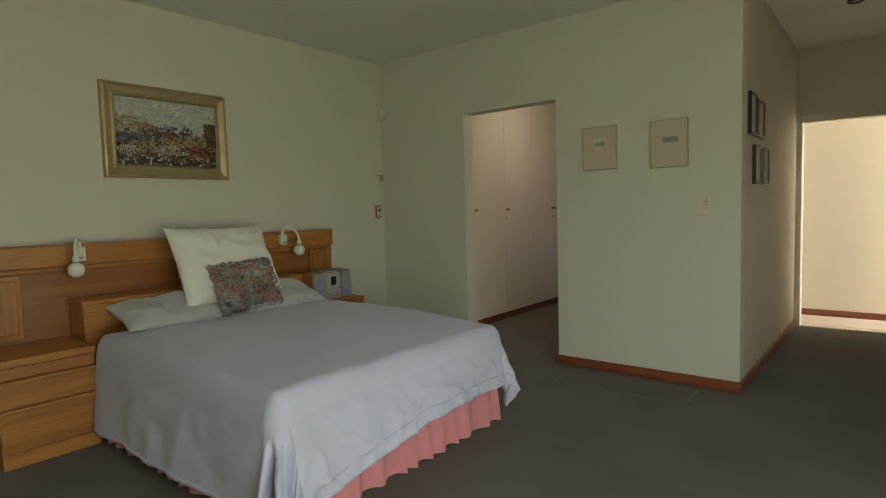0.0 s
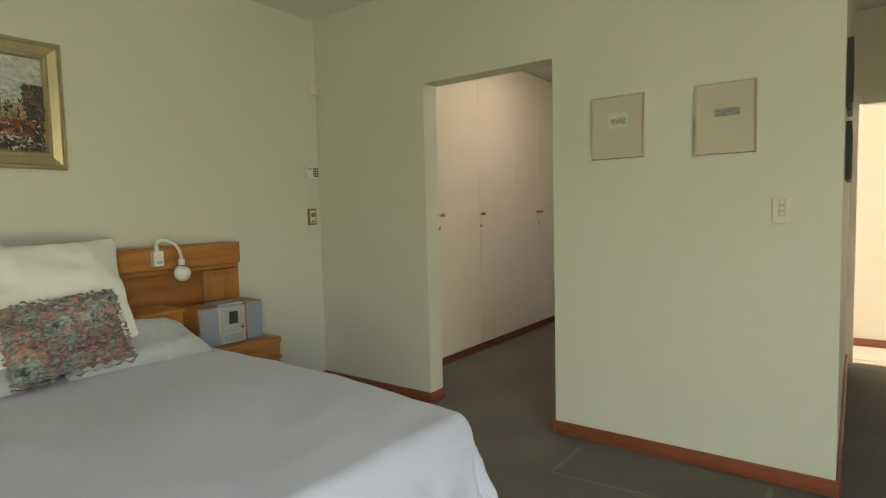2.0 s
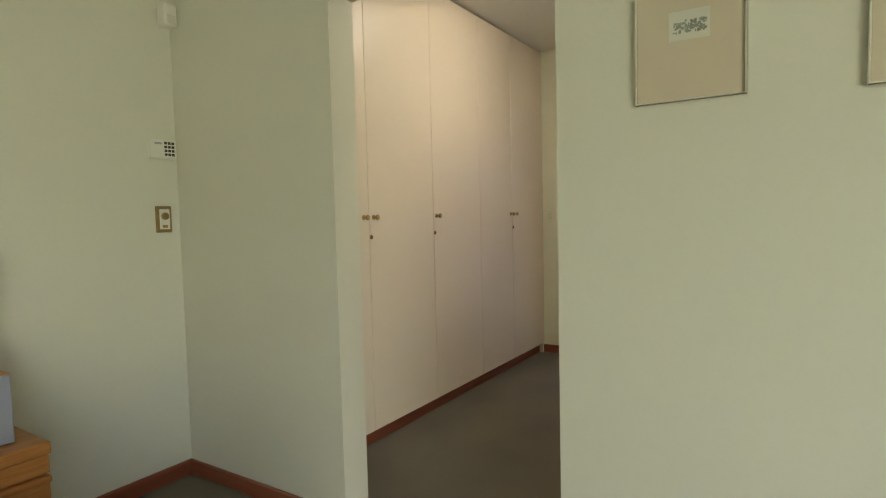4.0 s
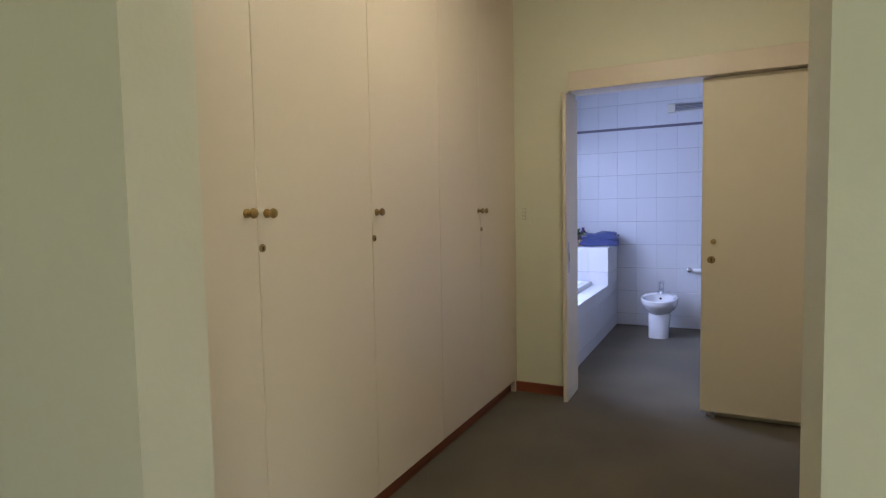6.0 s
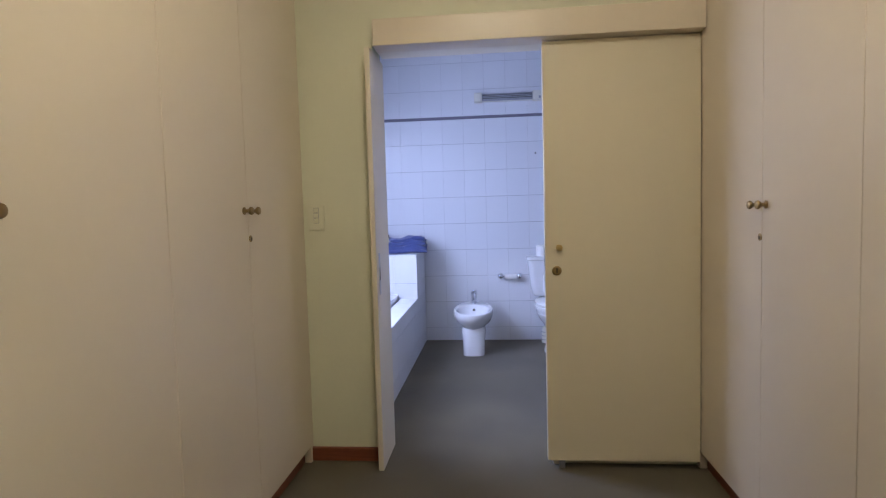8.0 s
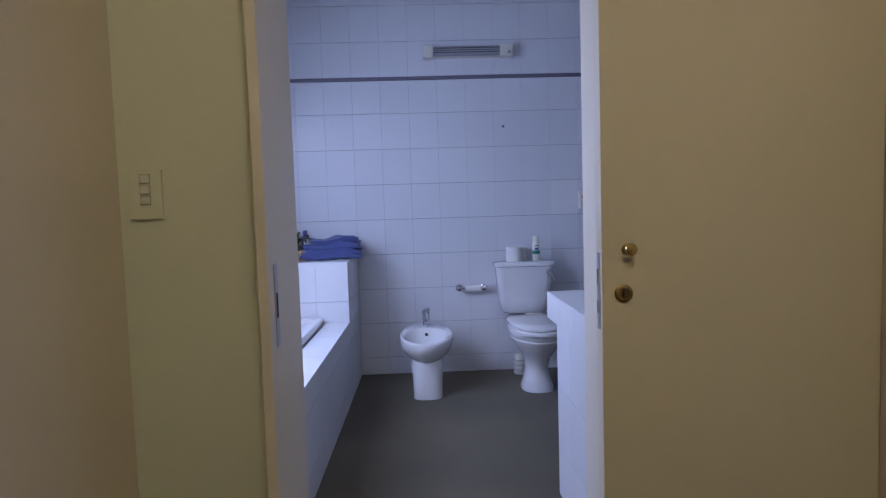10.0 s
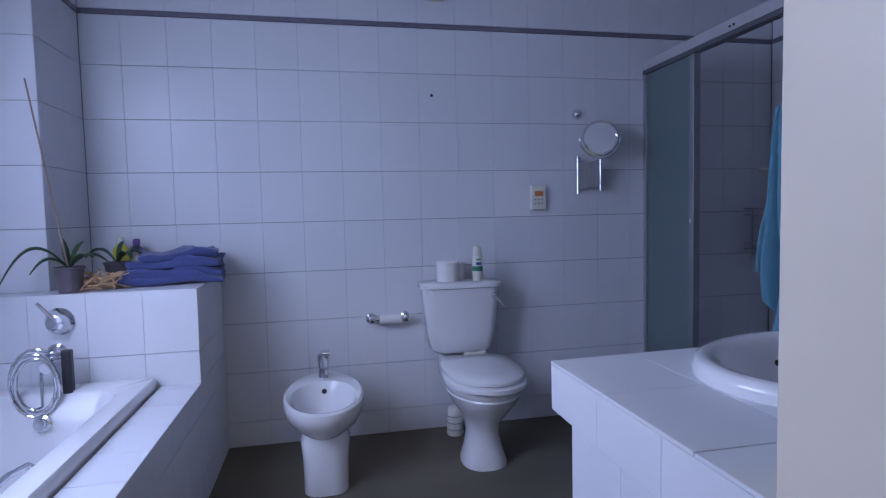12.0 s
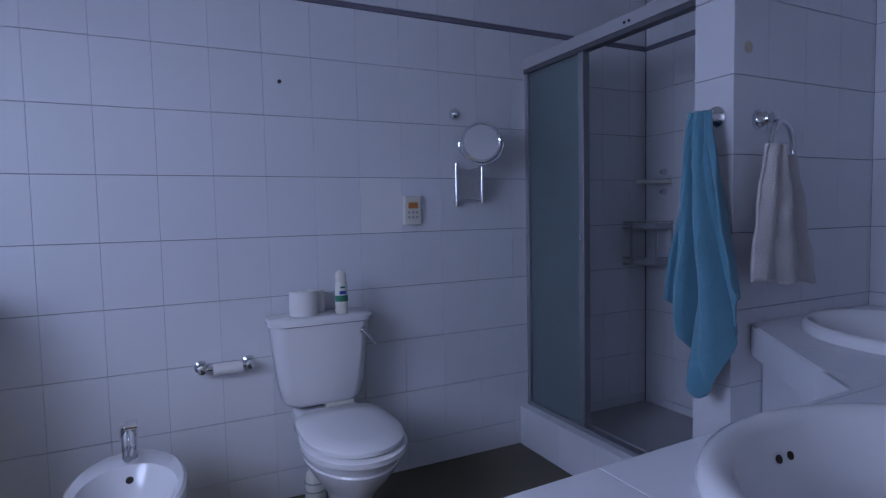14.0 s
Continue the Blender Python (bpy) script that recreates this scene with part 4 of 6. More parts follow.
def pillow(name, label, w, h, t, m, mat, n=3.2, rumple=0.02, frill=0.0, category="pillow"):
    """A stuffed pillow, lying flat in its own axes before m is applied."""
    bm = bmesh.new()
    nu, nv = (110, 84) if frill else (48, 36)
    for side in (1, -1):
        vs = []
        for i in range(nu + 1):
            row = []
            for j in range(nv + 1):
                a, b = 2 * i / nu - 1, 2 * j / nv - 1
                puff = max(0.0, (1 - abs(a) ** n) * (1 - abs(b) ** n)) ** 0.55
                pin = 1 - 0.07 * (1 - abs(b) ** 2) * abs(a) ** 3
                pin2 = 1 - 0.07 * (1 - abs(a) ** 2) * abs(b) ** 3
                x, y = a * w / 2 * pin, b * h / 2 * pin2
                z = side * t / 2 * puff
                k = noise.noise((x * 7 + side, y * 7, 2.0)) * rumple + noise.noise((x * 17, y * 17, side)) * rumple * 0.4
                if frill:
                    k += frill * math.sin(y * 190 + 9 * noise.noise((x * 14, y * 9, 0.0))) * (0.4 + 0.6 * math.sin(x * 90 + 8 * noise.noise((x * 9, y * 14, 5.0))))
                    x += frill * 1.1 * noise.noise((x * 34, y * 34, 1.0)); y += frill * 1.1 * noise.noise((x * 34, y * 34, 9.0))
                edge = min(1.0, puff * 3)
                row.append(bm.verts.new((x, y, z + k * edge)))
            vs.append(row)
        for i in range(nu):
            for j in range(nv):
                bm.faces.new((vs[i][j], vs[i + 1][j], vs[i + 1][j + 1], vs[i][j + 1]))
    bmesh.ops.remove_doubles(bm, verts=bm.verts, dist=0.0012)
    ob = tagged(part(name, bm, mat, smooth=True), label, category)
    ob.matrix_world = m
    return ob


def upright(x, y, z, lean, yaw=0, roll=0):
    """Standing against the headboard: own x along the bed's width, own y up."""
    return Matrix.Translation((x, y, z)) @ Matrix.Rotation(radians(90 + yaw), 4, "Z") @ Matrix.Rotation(radians(90 - lean), 4, "X") @ Matrix.Rotation(radians(roll), 4, "Z")


LEANING = Matrix(((1, -0.15, 0, 0), (0, 1, 0, 0), (0, 0, 1, 0), (0, 0, 0, 1)))
pillow("pillow", "flat grey-green pillow at the head of the bed", 0.64, 0.36, 0.14, upright(-2.975, 1.27, 0.695, 72, 0, 0), SHEET, rumple=0.03)
pillow("pillow", "flat grey-green pillow at the head of the bed", 0.66, 0.38, 0.15, upright(-2.965, 2.03, 0.685, 72, 0, 0), SHEET, rumple=0.03)
pillow("large_pillow", "large off-white square pillow leaning on the headboard", 0.68, 0.56, 0.13, upright(-3.19, 1.80, 0.925, 14, 0, -5) @ LEANING, WHITECOT, rumple=0.02)
pillow("large_pillow", "large off-white square pillow leaning on the headboard", 0.76, 0.58, 0.16, upright(-3.03, 1.705, 0.945, 23, 1, -4) @ LEANING, WHITECOT, rumple=0.03)

# ruffled cushion in many tones
RUFFLE = material("ruffled_ribbon", (0.3, 0.3, 0.3), 0.9, bump=0.5, bump_scale=160, sheen=0.2)
rn, rl = RUFFLE.node_tree.nodes, RUFFLE.node_tree.links
rtc, rno = rn.new("ShaderNodeTexCoord"), rn.new("ShaderNodeTexNoise")
rno.inputs["Scale"].default_value, rno.inputs["Detail"].default_value = 15, 5
rl.new(rtc.outputs["Object"], rno.inputs["Vector"])
rr_ = rn.new("ShaderNodeValToRGB")
cr = rr_.color_ramp
cr.interpolation = "LINEAR"
cr.elements[0].position, cr.elements[0].color = 0.30, (0.05, 0.06, 0.06, 1)
cr.elements[1].position, cr.elements[1].color = 0.72, (0.40, 0.39, 0.37, 1)
for pos, col in ((0.37, (0.26, 0.29, 0.29, 1)), (0.42, (0.38, 0.38, 0.33, 1)), (0.46, (0.17, 0.19, 0.15, 1)), (0.50, (0.36, 0.25, 0.22, 1)), (0.54, (0.42, 0.29, 0.20, 1)), (0.58, (0.36, 0.15, 0.15, 1)), (0.63, (0.15, 0.15, 0.15, 1))):
    cr.elements.new(pos).color = col
rl.new(rno.outputs["Fac"], rr_.inputs[0]); rl.new(rr_.outputs[0], rn["Principled BSDF"].inputs["Base Color"])
cush = pillow("cushion", "small cushion of gathered multicoloured ribbon ruffles", 0.48, 0.33, 0.13, upright(-2.865, 1.735, 0.812, 24, 2, 3), RUFFLE, n=4, rumple=0.03, frill=0.012, category="cushion")


def ribbons():
    """Crinkled ribbon strips standing up from the cushion's face and rim."""
    bm = bmesh.new()
    rnd = random.Random(5)
    for r in range(24):
        b = -1.0 + 2.0 * r / 23
        old = None
        for i in range(141):
            a = (-1.02 + 2.04 * i / 140)
            puff = max(0.0, (1 - min(1, abs(a)) ** 4) * (1 - min(1, abs(b)) ** 4)) ** 0.55
            x = a * 0.24 + 0.008 * noise.noise((a * 9, r * 3.1, 4.0)) * (1 + abs(b))
            y = b * 0.166 + 0.009 * noise.noise((a * 9, r * 0.37, 0.0)) + 0.004 * math.sin(i * 0.33 + r * 2.0) + 0.014 * noise.noise((a * 6, 2.0, r > 11)) * abs(b)
            z = 0.066 * puff + 0.010 * noise.noise((a * 7, b * 5, 3.0)) * puff
            up = 0.013 + 0.009 * noise.noise((a * 16, r * 2.3, 7.0))
            pair = (bm.verts.new((x, y, z - 0.004)), bm.verts.new((x + rnd.uniform(-0.002, 0.002), y + 0.006 * math.sin(i * 0.42 + r * 1.3) - 0.008 + 0.006 * b ** 5, z + up)))
            if old:
                bm.faces.new((old[0], pair[0], pair[1], old[1]))
            old = pair
    return bm


tagged(part("ruffle_trim", ribbons(), RUFFLE, cush, smooth=True), kind="stuff")


def reading_lamp(y, bend, label):
    """A headboard lamp: white switch box, bent gooseneck, opal globe."""
    s = thing("reading_lamp", label, "wall lamp", group="headboard reading lamps")
    part("switch_box", boxed(HX + 0.001, HX + 0.045, y - 0.028, y + 0.028, 1.03, 1.115, bevel=0.005), WHITEPL, s)
    part("switch", boxed(HX + 0.045, HX + 0.050, y - 0.016, y + 0.016, 1.045, 1.058, bevel=0.002, seg=1), GREYPL, s)
    part("socket", turned([(0, 0.013), (0.03, 0.013), (0.034, 0.009)], (HX + 0.022, y, 1.115), (0, 0, 1)), WHITEPL, s, smooth=True)
    pts = []
    for k in range(17):
        a = math.pi * k / 16
        pts.append((HX + 0.022 + 0.11 * (1 - math.cos(a)) / 2 * 0.9, y + bend * (1 - math.cos(a)) / 2, 1.145 + 0.045 * math.sin(a) - 0.075 * (k / 16) ** 2))
    part("gooseneck", tube(pts, 0.0085), WHITEPL, s, "white flexible gooseneck", smooth=True)
    e = pts[-1]
    part("lampholder", turned([(0, 0.012), (0.005, 0.017), (0.035, 0.017), (0.04, 0.014)], e, (0, 0, -1)), WHITEPL, s, smooth=True)
    part("collar", turned([(0.038, 0.0185), (0.044, 0.0185)], e, (0, 0, -1)), BLACKPL, s)
    part("globe", ball(bmesh.new(), (e[0], e[1], e[2] - 0.084), 0.046), BULB, s, "opal glass globe bulb", smooth=True)
    return s


reading_lamp(2.362, 0.085, "white gooseneck reading lamp fixed to the headboard")
reading_lamp(0.895, -0.055, "white gooseneck reading lamp fixed to the headboard")

# stereo on the night stand
RZ = 0.5725
stereo = thing("stereo", "compact silver-grey stereo unit with small display", "stereo")
part("body", boxed(-3.20, -3.035, 2.545, 2.715, RZ, RZ + 0.215, bevel=0.006), SILVERPL, stereo)
part("lid", boxed(-3.195, -3.045, 2.55, 2.71, RZ + 0.216, RZ + 0.232, bevel=0.006), GREYPL, stereo)
part("fascia", boxed(-3.035, -3.027, 2.551, 2.709, RZ + 0.006, RZ + 0.208, bevel=0.003), SILVERPL, stereo)
part("display", boxed(-3.027, -3.0255, 2.605, 2.66, RZ + 0.115, RZ + 0.185), DARKGLASS, stereo)
part("volume_knob", turned([(0, 0.013), (0.012, 0.013), (0.014, 0.010)], (-3.027, 2.68, RZ + 0.095), (1, 0, 0)), CHROME, stereo, smooth=True)
for k in range(5):
    part("button", boxed(-3.027, -3.0245, 2.565 + 0.02 * k, 2.58 + 0.02 * k, RZ + 0.075, RZ + 0.083, bevel=0.001, seg=1), CHROME, stereo)
part("cassette_door", boxed(-3.027, -3.025, 2.57, 2.69, RZ + 0.02, RZ + 0.058, bevel=0.001, seg=1), GREYPL, stereo)


def speaker(y0, y1, fx):
    s = thing("speaker", "small bookshelf speaker with wood case and grey cloth front", "speaker", group="stereo speakers")
    part("case", boxed(fx - 0.20, fx - 0.012, y0, y1, RZ, RZ + 0.225, bevel=0.004), OAK_Z, s)
    part("grille", boxed(fx - 0.012, fx, y0 + 0.003, y1 - 0.003, RZ + 0.003, RZ + 0.222, bevel=0.005), SPKCLOTH, s, "grey cloth grille")
    return s


speaker(2.425, 2.54, -3.02)
speaker(2.722, 2.832, -3.03)

paper = tagged(part("paper_sheet", grid(8, 6, lambda u, v: (-2.94 + 0.10 * u, 2.92 + 0.17 * v, 0.006 + 0.006 * math.sin(5 * u + 2 * v))), PAPER), "curled white sheet of paper on the carpet", "paper")
paper.modifiers.new("thick", "SOLIDIFY").thickness = 0.002

# ---- pictures and wall fittings of the bedroom ----
def moulding(name, parent, corners, prof, mat, n):
    """A mitred picture frame: prof is (inset, height) pairs, corners run round the outer edge."""
    bm = bmesh.new()
    c = sum((Vector(p) for p in corners), Vector()) / 4
    u = (Vector(corners[1]) - Vector(corners[0])).normalized()
    v = (Vector(corners[3]) - Vector(corners[0])).normalized()
    rings = []
    for ins, hgt in prof:
        ring = []
        for p in corners:
            d = c - Vector(p)
            ring.append(bm.verts.new(Vector(p) + u * math.copysign(ins, d.dot(u)) + v * math.copysign(ins, d.dot(v)) + Vector(n) * hgt))
        rings.append(ring)
    for a, b in zip(rings, rings[1:]):
        for k in range(4):
            bm.faces.new((a[k], a[(k + 1) % 4], b[(k + 1) % 4], b[k]))
    return part(name, bm, mat, parent)


pic = thing("painting", "oil painting of a hillside town in a wide gilt frame", "painting")
PX, PA, PB, PC, PD = BX0 + 0.001, 1.130, 2.012, 1.559, 2.192
moulding("picture_frame", pic, [(PX, PA, PC), (PX, PB, PC), (PX, PB, PD), (PX, PA, PD)],
         [(0, 0), (0, 0.030), (0.006, 0.038), (0.018, 0.040), (0.024, 0.034), (0.060, 0.022), (0.068, 0.026), (0.078, 0.026), (0.084, 0.018), (0.090, 0.012)], GILT, (1, 0, 0))
part("canvas", boxed(PX, PX + 0.010, PA + 0.08, PB - 0.08, PC + 0.08, PD - 0.08), PAPER, pic)


def paint(name, tones):
    """Brush paint whose strokes each take one of several tones."""
    m = material(name, (1, 1, 1), 0.45, bump=0.3, bump_scale=120)
    n, l = m.node_tree.nodes, m.node_tree.links
    r = n.new("ShaderNodeValToRGB")
    r.color_ramp.interpolation = "CONSTANT"
    r.color_ramp.elements.remove(r.color_ramp.elements[1])
    for k, c in enumerate(tones):
        e = r.color_ramp.elements[0] if k == 0 else r.color_ramp.elements.new(k / len(tones))
        e.color = (*c, 1)
    l.new(n.new("ShaderNodeNewGeometry").outputs["Random Per Island"], r.inputs[0])
    l.new(r.outputs[0], n["Principled BSDF"].inputs["Base Color"])
    return m


SKYP = paint("sky_strokes", [(0.42, 0.45, 0.43), (0.50, 0.50, 0.45), (0.35, 0.39, 0.40), (0.55, 0.53, 0.46), (0.46, 0.47, 0.43)])
TREEP = paint("tree_strokes", [(0.030, 0.050, 0.045), (0.05, 0.08, 0.06), (0.02, 0.03, 0.04), (0.07, 0.10, 0.10)])
TONES = [paint("ochre_strokes", [(0.34, 0.25, 0.13), (0.27, 0.19, 0.10), (0.40, 0.32, 0.20), (0.16, 0.10, 0.06)]),
         paint("cream_strokes", [(0.44, 0.40, 0.31), (0.36, 0.31, 0.22), (0.50, 0.47, 0.40), (0.22, 0.17, 0.11)]),
         paint("rust_strokes", [(0.26, 0.07, 0.04), (0.18, 0.05, 0.035), (0.33, 0.12, 0.07), (0.10, 0.04, 0.03)]),
         paint("umber_strokes", [(0.11, 0.07, 0.045), (0.06, 0.045, 0.04), (0.16, 0.11, 0.07), (0.035, 0.03, 0.035)]),
         paint("slate_strokes", [(0.08, 0.10, 0.13), (0.14, 0.16, 0.18), (0.05, 0.06, 0.08), (0.20, 0.20, 0.20)])]
DARKP = paint("dark_strokes", [(0.03, 0.025, 0.025), (0.05, 0.035, 0.03), (0.02, 0.02, 0.03)])
rng = random.Random(11)


def strokes(name, mat, count, z0, z1, ya, yb, lift, tall, size=1.0):
    bm = bmesh.new()
    for k in range(count):
        y, z = rng.uniform(ya, yb), rng.uniform(z0, z1)
        w, h = rng.uniform(0.006, 0.018) * size, rng.uniform(0.003, 0.009) * size
        if rng.random() < tall:
            w, h = h * 0.7, w * 1.2
        a = rng.uniform(-0.35, 0.35)
        x = PX + 0.0104 + lift + k * 2e-6
        vs = []
        for dy, dz in ((-w, -h * 0.6), (w * 0.8, -h), (w, h * 0.7), (-w * 0.9, h)):
            yy, zz = y + dy * math.cos(a) - dz * math.sin(a), z + dy * math.sin(a) + dz * math.cos(a)
            vs.append(bm.verts.new((x, min(max(yy, PA + 0.085), PB - 0.085), min(max(zz, PC + 0.085), PD - 0.085))))
        bm.faces.new(vs)
    return tagged(part(name, bm, mat, pic), kind="stuff")


QA, QB = PA + 0.085, PB - 0.085
strokes("painted_sky", SKYP, 620, 1.86, 2.11, QA, QB, 0.0, 0.05, 1.5)
strokes("painted_ground", TONES[3], 700, 1.64, 1.87, QA, QB, 0.0012, 0.4, 1.4)
strokes("painted_trees", TREEP, 90, 1.86, 1.925, QA + 0.20, QA + 0.55, 0.0026, 0.5)
lift = 0.0028
for tone, ya, yb, z0, z1 in ((1, 0.0, 0.14, 1.86, 1.98), (0, 0.10, 0.24, 1.86, 1.94), (3, 0.63, 0.71, 1.80, 1.97), (2, 0.26, 0.38, 1.85, 1.885), (0, 0.30, 0.46, 1.79, 1.85),
                             (4, 0.26, 0.34, 1.82, 1.86), (1, 0.28, 0.42, 1.73, 1.79), (0, 0.46, 0.62, 1.80, 1.87), (4, 0.02, 0.22, 1.80, 1.86), (0, 0.08, 0.26, 1.74, 1.81), (2, 0.50, 0.66, 1.72, 1.79), (1, 0.03, 0.12, 1.71, 1.78)):
    strokes("painted_house", TONES[tone], int(1500 * (yb - ya) * (z1 - z0) / 0.02) + 20, z0 + 0.006, z1 - 0.006, QA + ya, QA + yb, lift, 0.3)
    lift += 0.0006
strokes("painted_outline", DARKP, 240, 1.65, 1.90, QA, QB, lift + 0.001, 0.75, 0.75)
strokes("painted_light", TONES[1], 70, 1.65, 1.80, QA + 0.1, QB - 0.1, lift + 0.0022, 0.7, 0.7)


def small_print(x0, x1, z0, z1, label, sheet):
    p = thing("framed_print", label, "framed print", group="small framed prints")
    y = BY1 - 0.001
    moulding("picture_frame", p, [(x0, y, z0), (x1, y, z0), (x1, y, z1), (x0, y, z1)], [(0, 0), (0, 0.018), (0.003, 0.021), (0.006, 0.021), (0.008, 0.014)], SILVERFR, (0, -1, 0))
    part("mount", boxed(x0 + 0.004, x1 - 0.004, y - 0.012, y, z0 + 0.004, z1 - 0.004), MOUNT, p, "beige mount card")
    cx, cz = (x0 + x1) / 2 + sheet[0], (z0 + z1) / 2 + sheet[1]
    w, h = sheet[2], sheet[3]
    part("print", boxed(cx - w, cx + w, y - 0.0135, y - 0.012, cz - h, cz + h), PAPER if sheet[4] else MOUNT, p)
    bm = bmesh.new()
    r2 = random.Random(int(cx * 1000))
    if sheet[4]:
        for k in range(90):
            bx, bz = r2.uniform(-w * 0.8, w * 0.8), r2.uniform(-h * 0.5, h * 0.3)
            a, b = r2.uniform(0.0012, 0.004), r2.uniform(0.0012, 0.0045)
            box(bm, cx + bx - a, cx + bx + a, y - 0.0142 - k * 1e-5, y - 0.0135, cz + bz - b, cz + bz + b)
    else:
        part("caption_strip", boxed(cx - w * 0.75, cx + w * 1.1, y - 0.0128, y - 0.012, z0 + 0.020, z0 + 0.032), MOUNT, p, "pale caption strip")
        box(bm, cx - w * 0.95, cx + w * 0.95, y - 0.0142, y - 0.0135, cz - h * 0.5, cz + h * 0.35, bevel=0.0003, seg=1)
    part("etching", bm, INK, p, "small grey-green etching")
    return p


small_print(-1.317, -1.043, 1.548, 1.873, "small etching in beige mount and thin silver frame", (0.0, 0.035, 0.050, 0.038, True))
small_print(-0.805, -0.543, 1.534, 1.868, "small etching in beige mount and thin silver frame", (0.008, 0.030, 0.056, 0.042, False))

# white flex on the carpet beside the night stand
tagged(part("power_cable", tube([(-3.440, 3.150, 0.006), (-3.445, 3.220, 0.006), (-3.425, 3.260, 0.006), (-3.380, 3.282, 0.006), (-3.325, 3.272, 0.006), (-3.288, 3.240, 0.006), (-3.295, 3.200, 0.006), (-3.335, 3.168, 0.006), (-3.375, 3.138, 0.006), (-3.400, 3.090, 0.006)], 0.0045, 8), WHITEPL, smooth=True), "loose white power cable looped on the carpet", "cable")


def corridor_frame(y0, y1, z0, z1):
    p = thing("framed_photograph", "narrow black framed picture with white mount on the corridor wall", "framed picture", group="corridor pictures")
    x = -0.219
    moulding("picture_frame", p, [(x, y0, z0), (x, y1, z0), (x, y1, z1), (x, y0, z1)], [(0, 0), (0, 0.02), (0.004, 0.024), (0.016, 0.024), (0.02, 0.012)], BLACKFR, (1, 0, 0))
    part("mount", boxed(x, x + 0.010, y0 + 0.01, y1 - 0.01, z0 + 0.01, z1 - 0.01), PAPER, p)


for b in ((3.90, 4.12, 1.735, 2.02), (4.15, 4.41, 1.735, 2.00), (4.07, 4.31, 1.40, 1.675), (4.36, 4.62, 1.40, 1.675)):
    corridor_frame(*b)

sens = thing("motion_sensor", "small white alarm motion sensor in the wall corner", "alarm sensor")
part("housing", boxed(-3.504, -3.436, 3.662, 3.726, 2.185, 2.285, bevel=0.010, seg=3), WHITEPL, sens)
part("lens", boxed(-3.4365, -3.432, 3.672, 3.716, 2.195, 2.235, bevel=0.002, seg=1), PAPER, sens)
kp = thing("alarm_keypad", "white alarm keypad with small dark keys", "keypad")
part("housing", boxed(BX0, BX0 + 0.028, 3.585, 3.715, 1.565, 1.655, bevel=0.005), WHITEPL, kp)
for i in range(3):
    for j in range(4):
        part("key", boxed(BX0 + 0.028, BX0 + 0.031, 3.652 + 0.018 * i, 3.666 + 0.018 * i, 1.578 + 0.018 * j, 1.590 + 0.018 * j, bevel=0.001, seg=1), BLACKFR, kp)
part("display", boxed(BX0 + 0.028, BX0 + 0.0295, 3.605, 3.640, 1.63, 1.64), GREYPL, kp)
pnl = thing("wall_control", "small bronze wall control with round dial", "wall control")
part("plate", boxed(BX0, BX0 + 0.014, 3.605, 3.68, 1.215, 1.34, bevel=0.003), OLDBRASS, pnl)
part("inset", boxed(BX0 + 0.014, BX0 + 0.017, 3.618, 3.668, 1.23, 1.325, bevel=0.002, seg=1), WHITEPL, pnl)
part("dial", turned([(0, 0.018), (0.010, 0.017), (0.012, 0.012)], (BX0 + 0.017, 3.643, 1.292), (1, 0, 0)), OLDBRASS, pnl, smooth=True)
part("indicator", boxed(BX0 + 0.017, BX0 + 0.019, 3.63, 3.656, 1.237, 1.25), OLDBRASS, pnl)


def light_switch(cx, y, cz, w, h, n, mat=WHITEPL):
    s = thing("light_switch", "white wall plate with stacked rocker switches", "light switch", group="light switches")
    part("plate", boxed(cx - w, cx + w, y - 0.008, y, cz - h, cz + h, bevel=0.002), mat, s)
    for k in range(n):
        z = cz + 0.012 + (k - (n - 1) / 2) * 0.026
        part("rocker", boxed(cx - 0.0115, cx + 0.0115, y - 0.013, y - 0.008, z - 0.0105, z + 0.0105, bevel=0.002, seg=1), mat, s)
        part("gap", boxed(cx - 0.013, cx + 0.013, y - 0.0085, y - 0.0079, z - 0.0118, z + 0.0118), GREYPL, s)
    return s


light_switch(-0.440, BY1, 1.265, 0.038, 0.058, 3, FRAMEPAINT)
light_switch(-2.84, DY1, 1.225, 0.040, 0.060, 3, DRESS_WALL)

down = thing("downlight", "unlit recessed ceiling downlight with dark ring", "downlight")
part("ring", turned([(0, 0.055), (0.012, 0.055), (0.014, 0.042), (0.004, 0.040)], (0.303, 4.924, BZ), (0, 0, -1), 28), BLACKFR, down, smooth=False)
part("lamp", turned([(0, 0.038), (0.006, 0.030)], (0.303, 4.924, BZ), (0, 0, -1), 24), BULB, down)

# dressing room ceiling lamp
GLOW = bpy.data.materials.new("lit_opal")
GLOW.use_nodes = True
GLOW.node_tree.nodes["Principled BSDF"].inputs["Emission Color"].default_value = (1.0, 0.88, 0.70, 1)
GLOW.node_tree.nodes["Principled BSDF"].inputs["Emission Strength"].default_value = 33.0
cl = thing("ceiling_lamp", "lit round opal ceiling lamp in the dressing room", "ceiling lamp")
part("base", turned([(0, 0.10), (0.02, 0.10), (0.025, 0.09)], (-1.97, 5.2, DZ), (0, 0, -1), 28), WHITEPL, cl)
part("shade", turned([(0.02, 0.15), (0.03, 0.155), (0.05, 0.15), (0.075, 0.11), (0.088, 0.05), (0.09, 0.01)], (-1.97, 5.2, DZ), (0, 0, -1), 28), GLOW, cl, smooth=True)
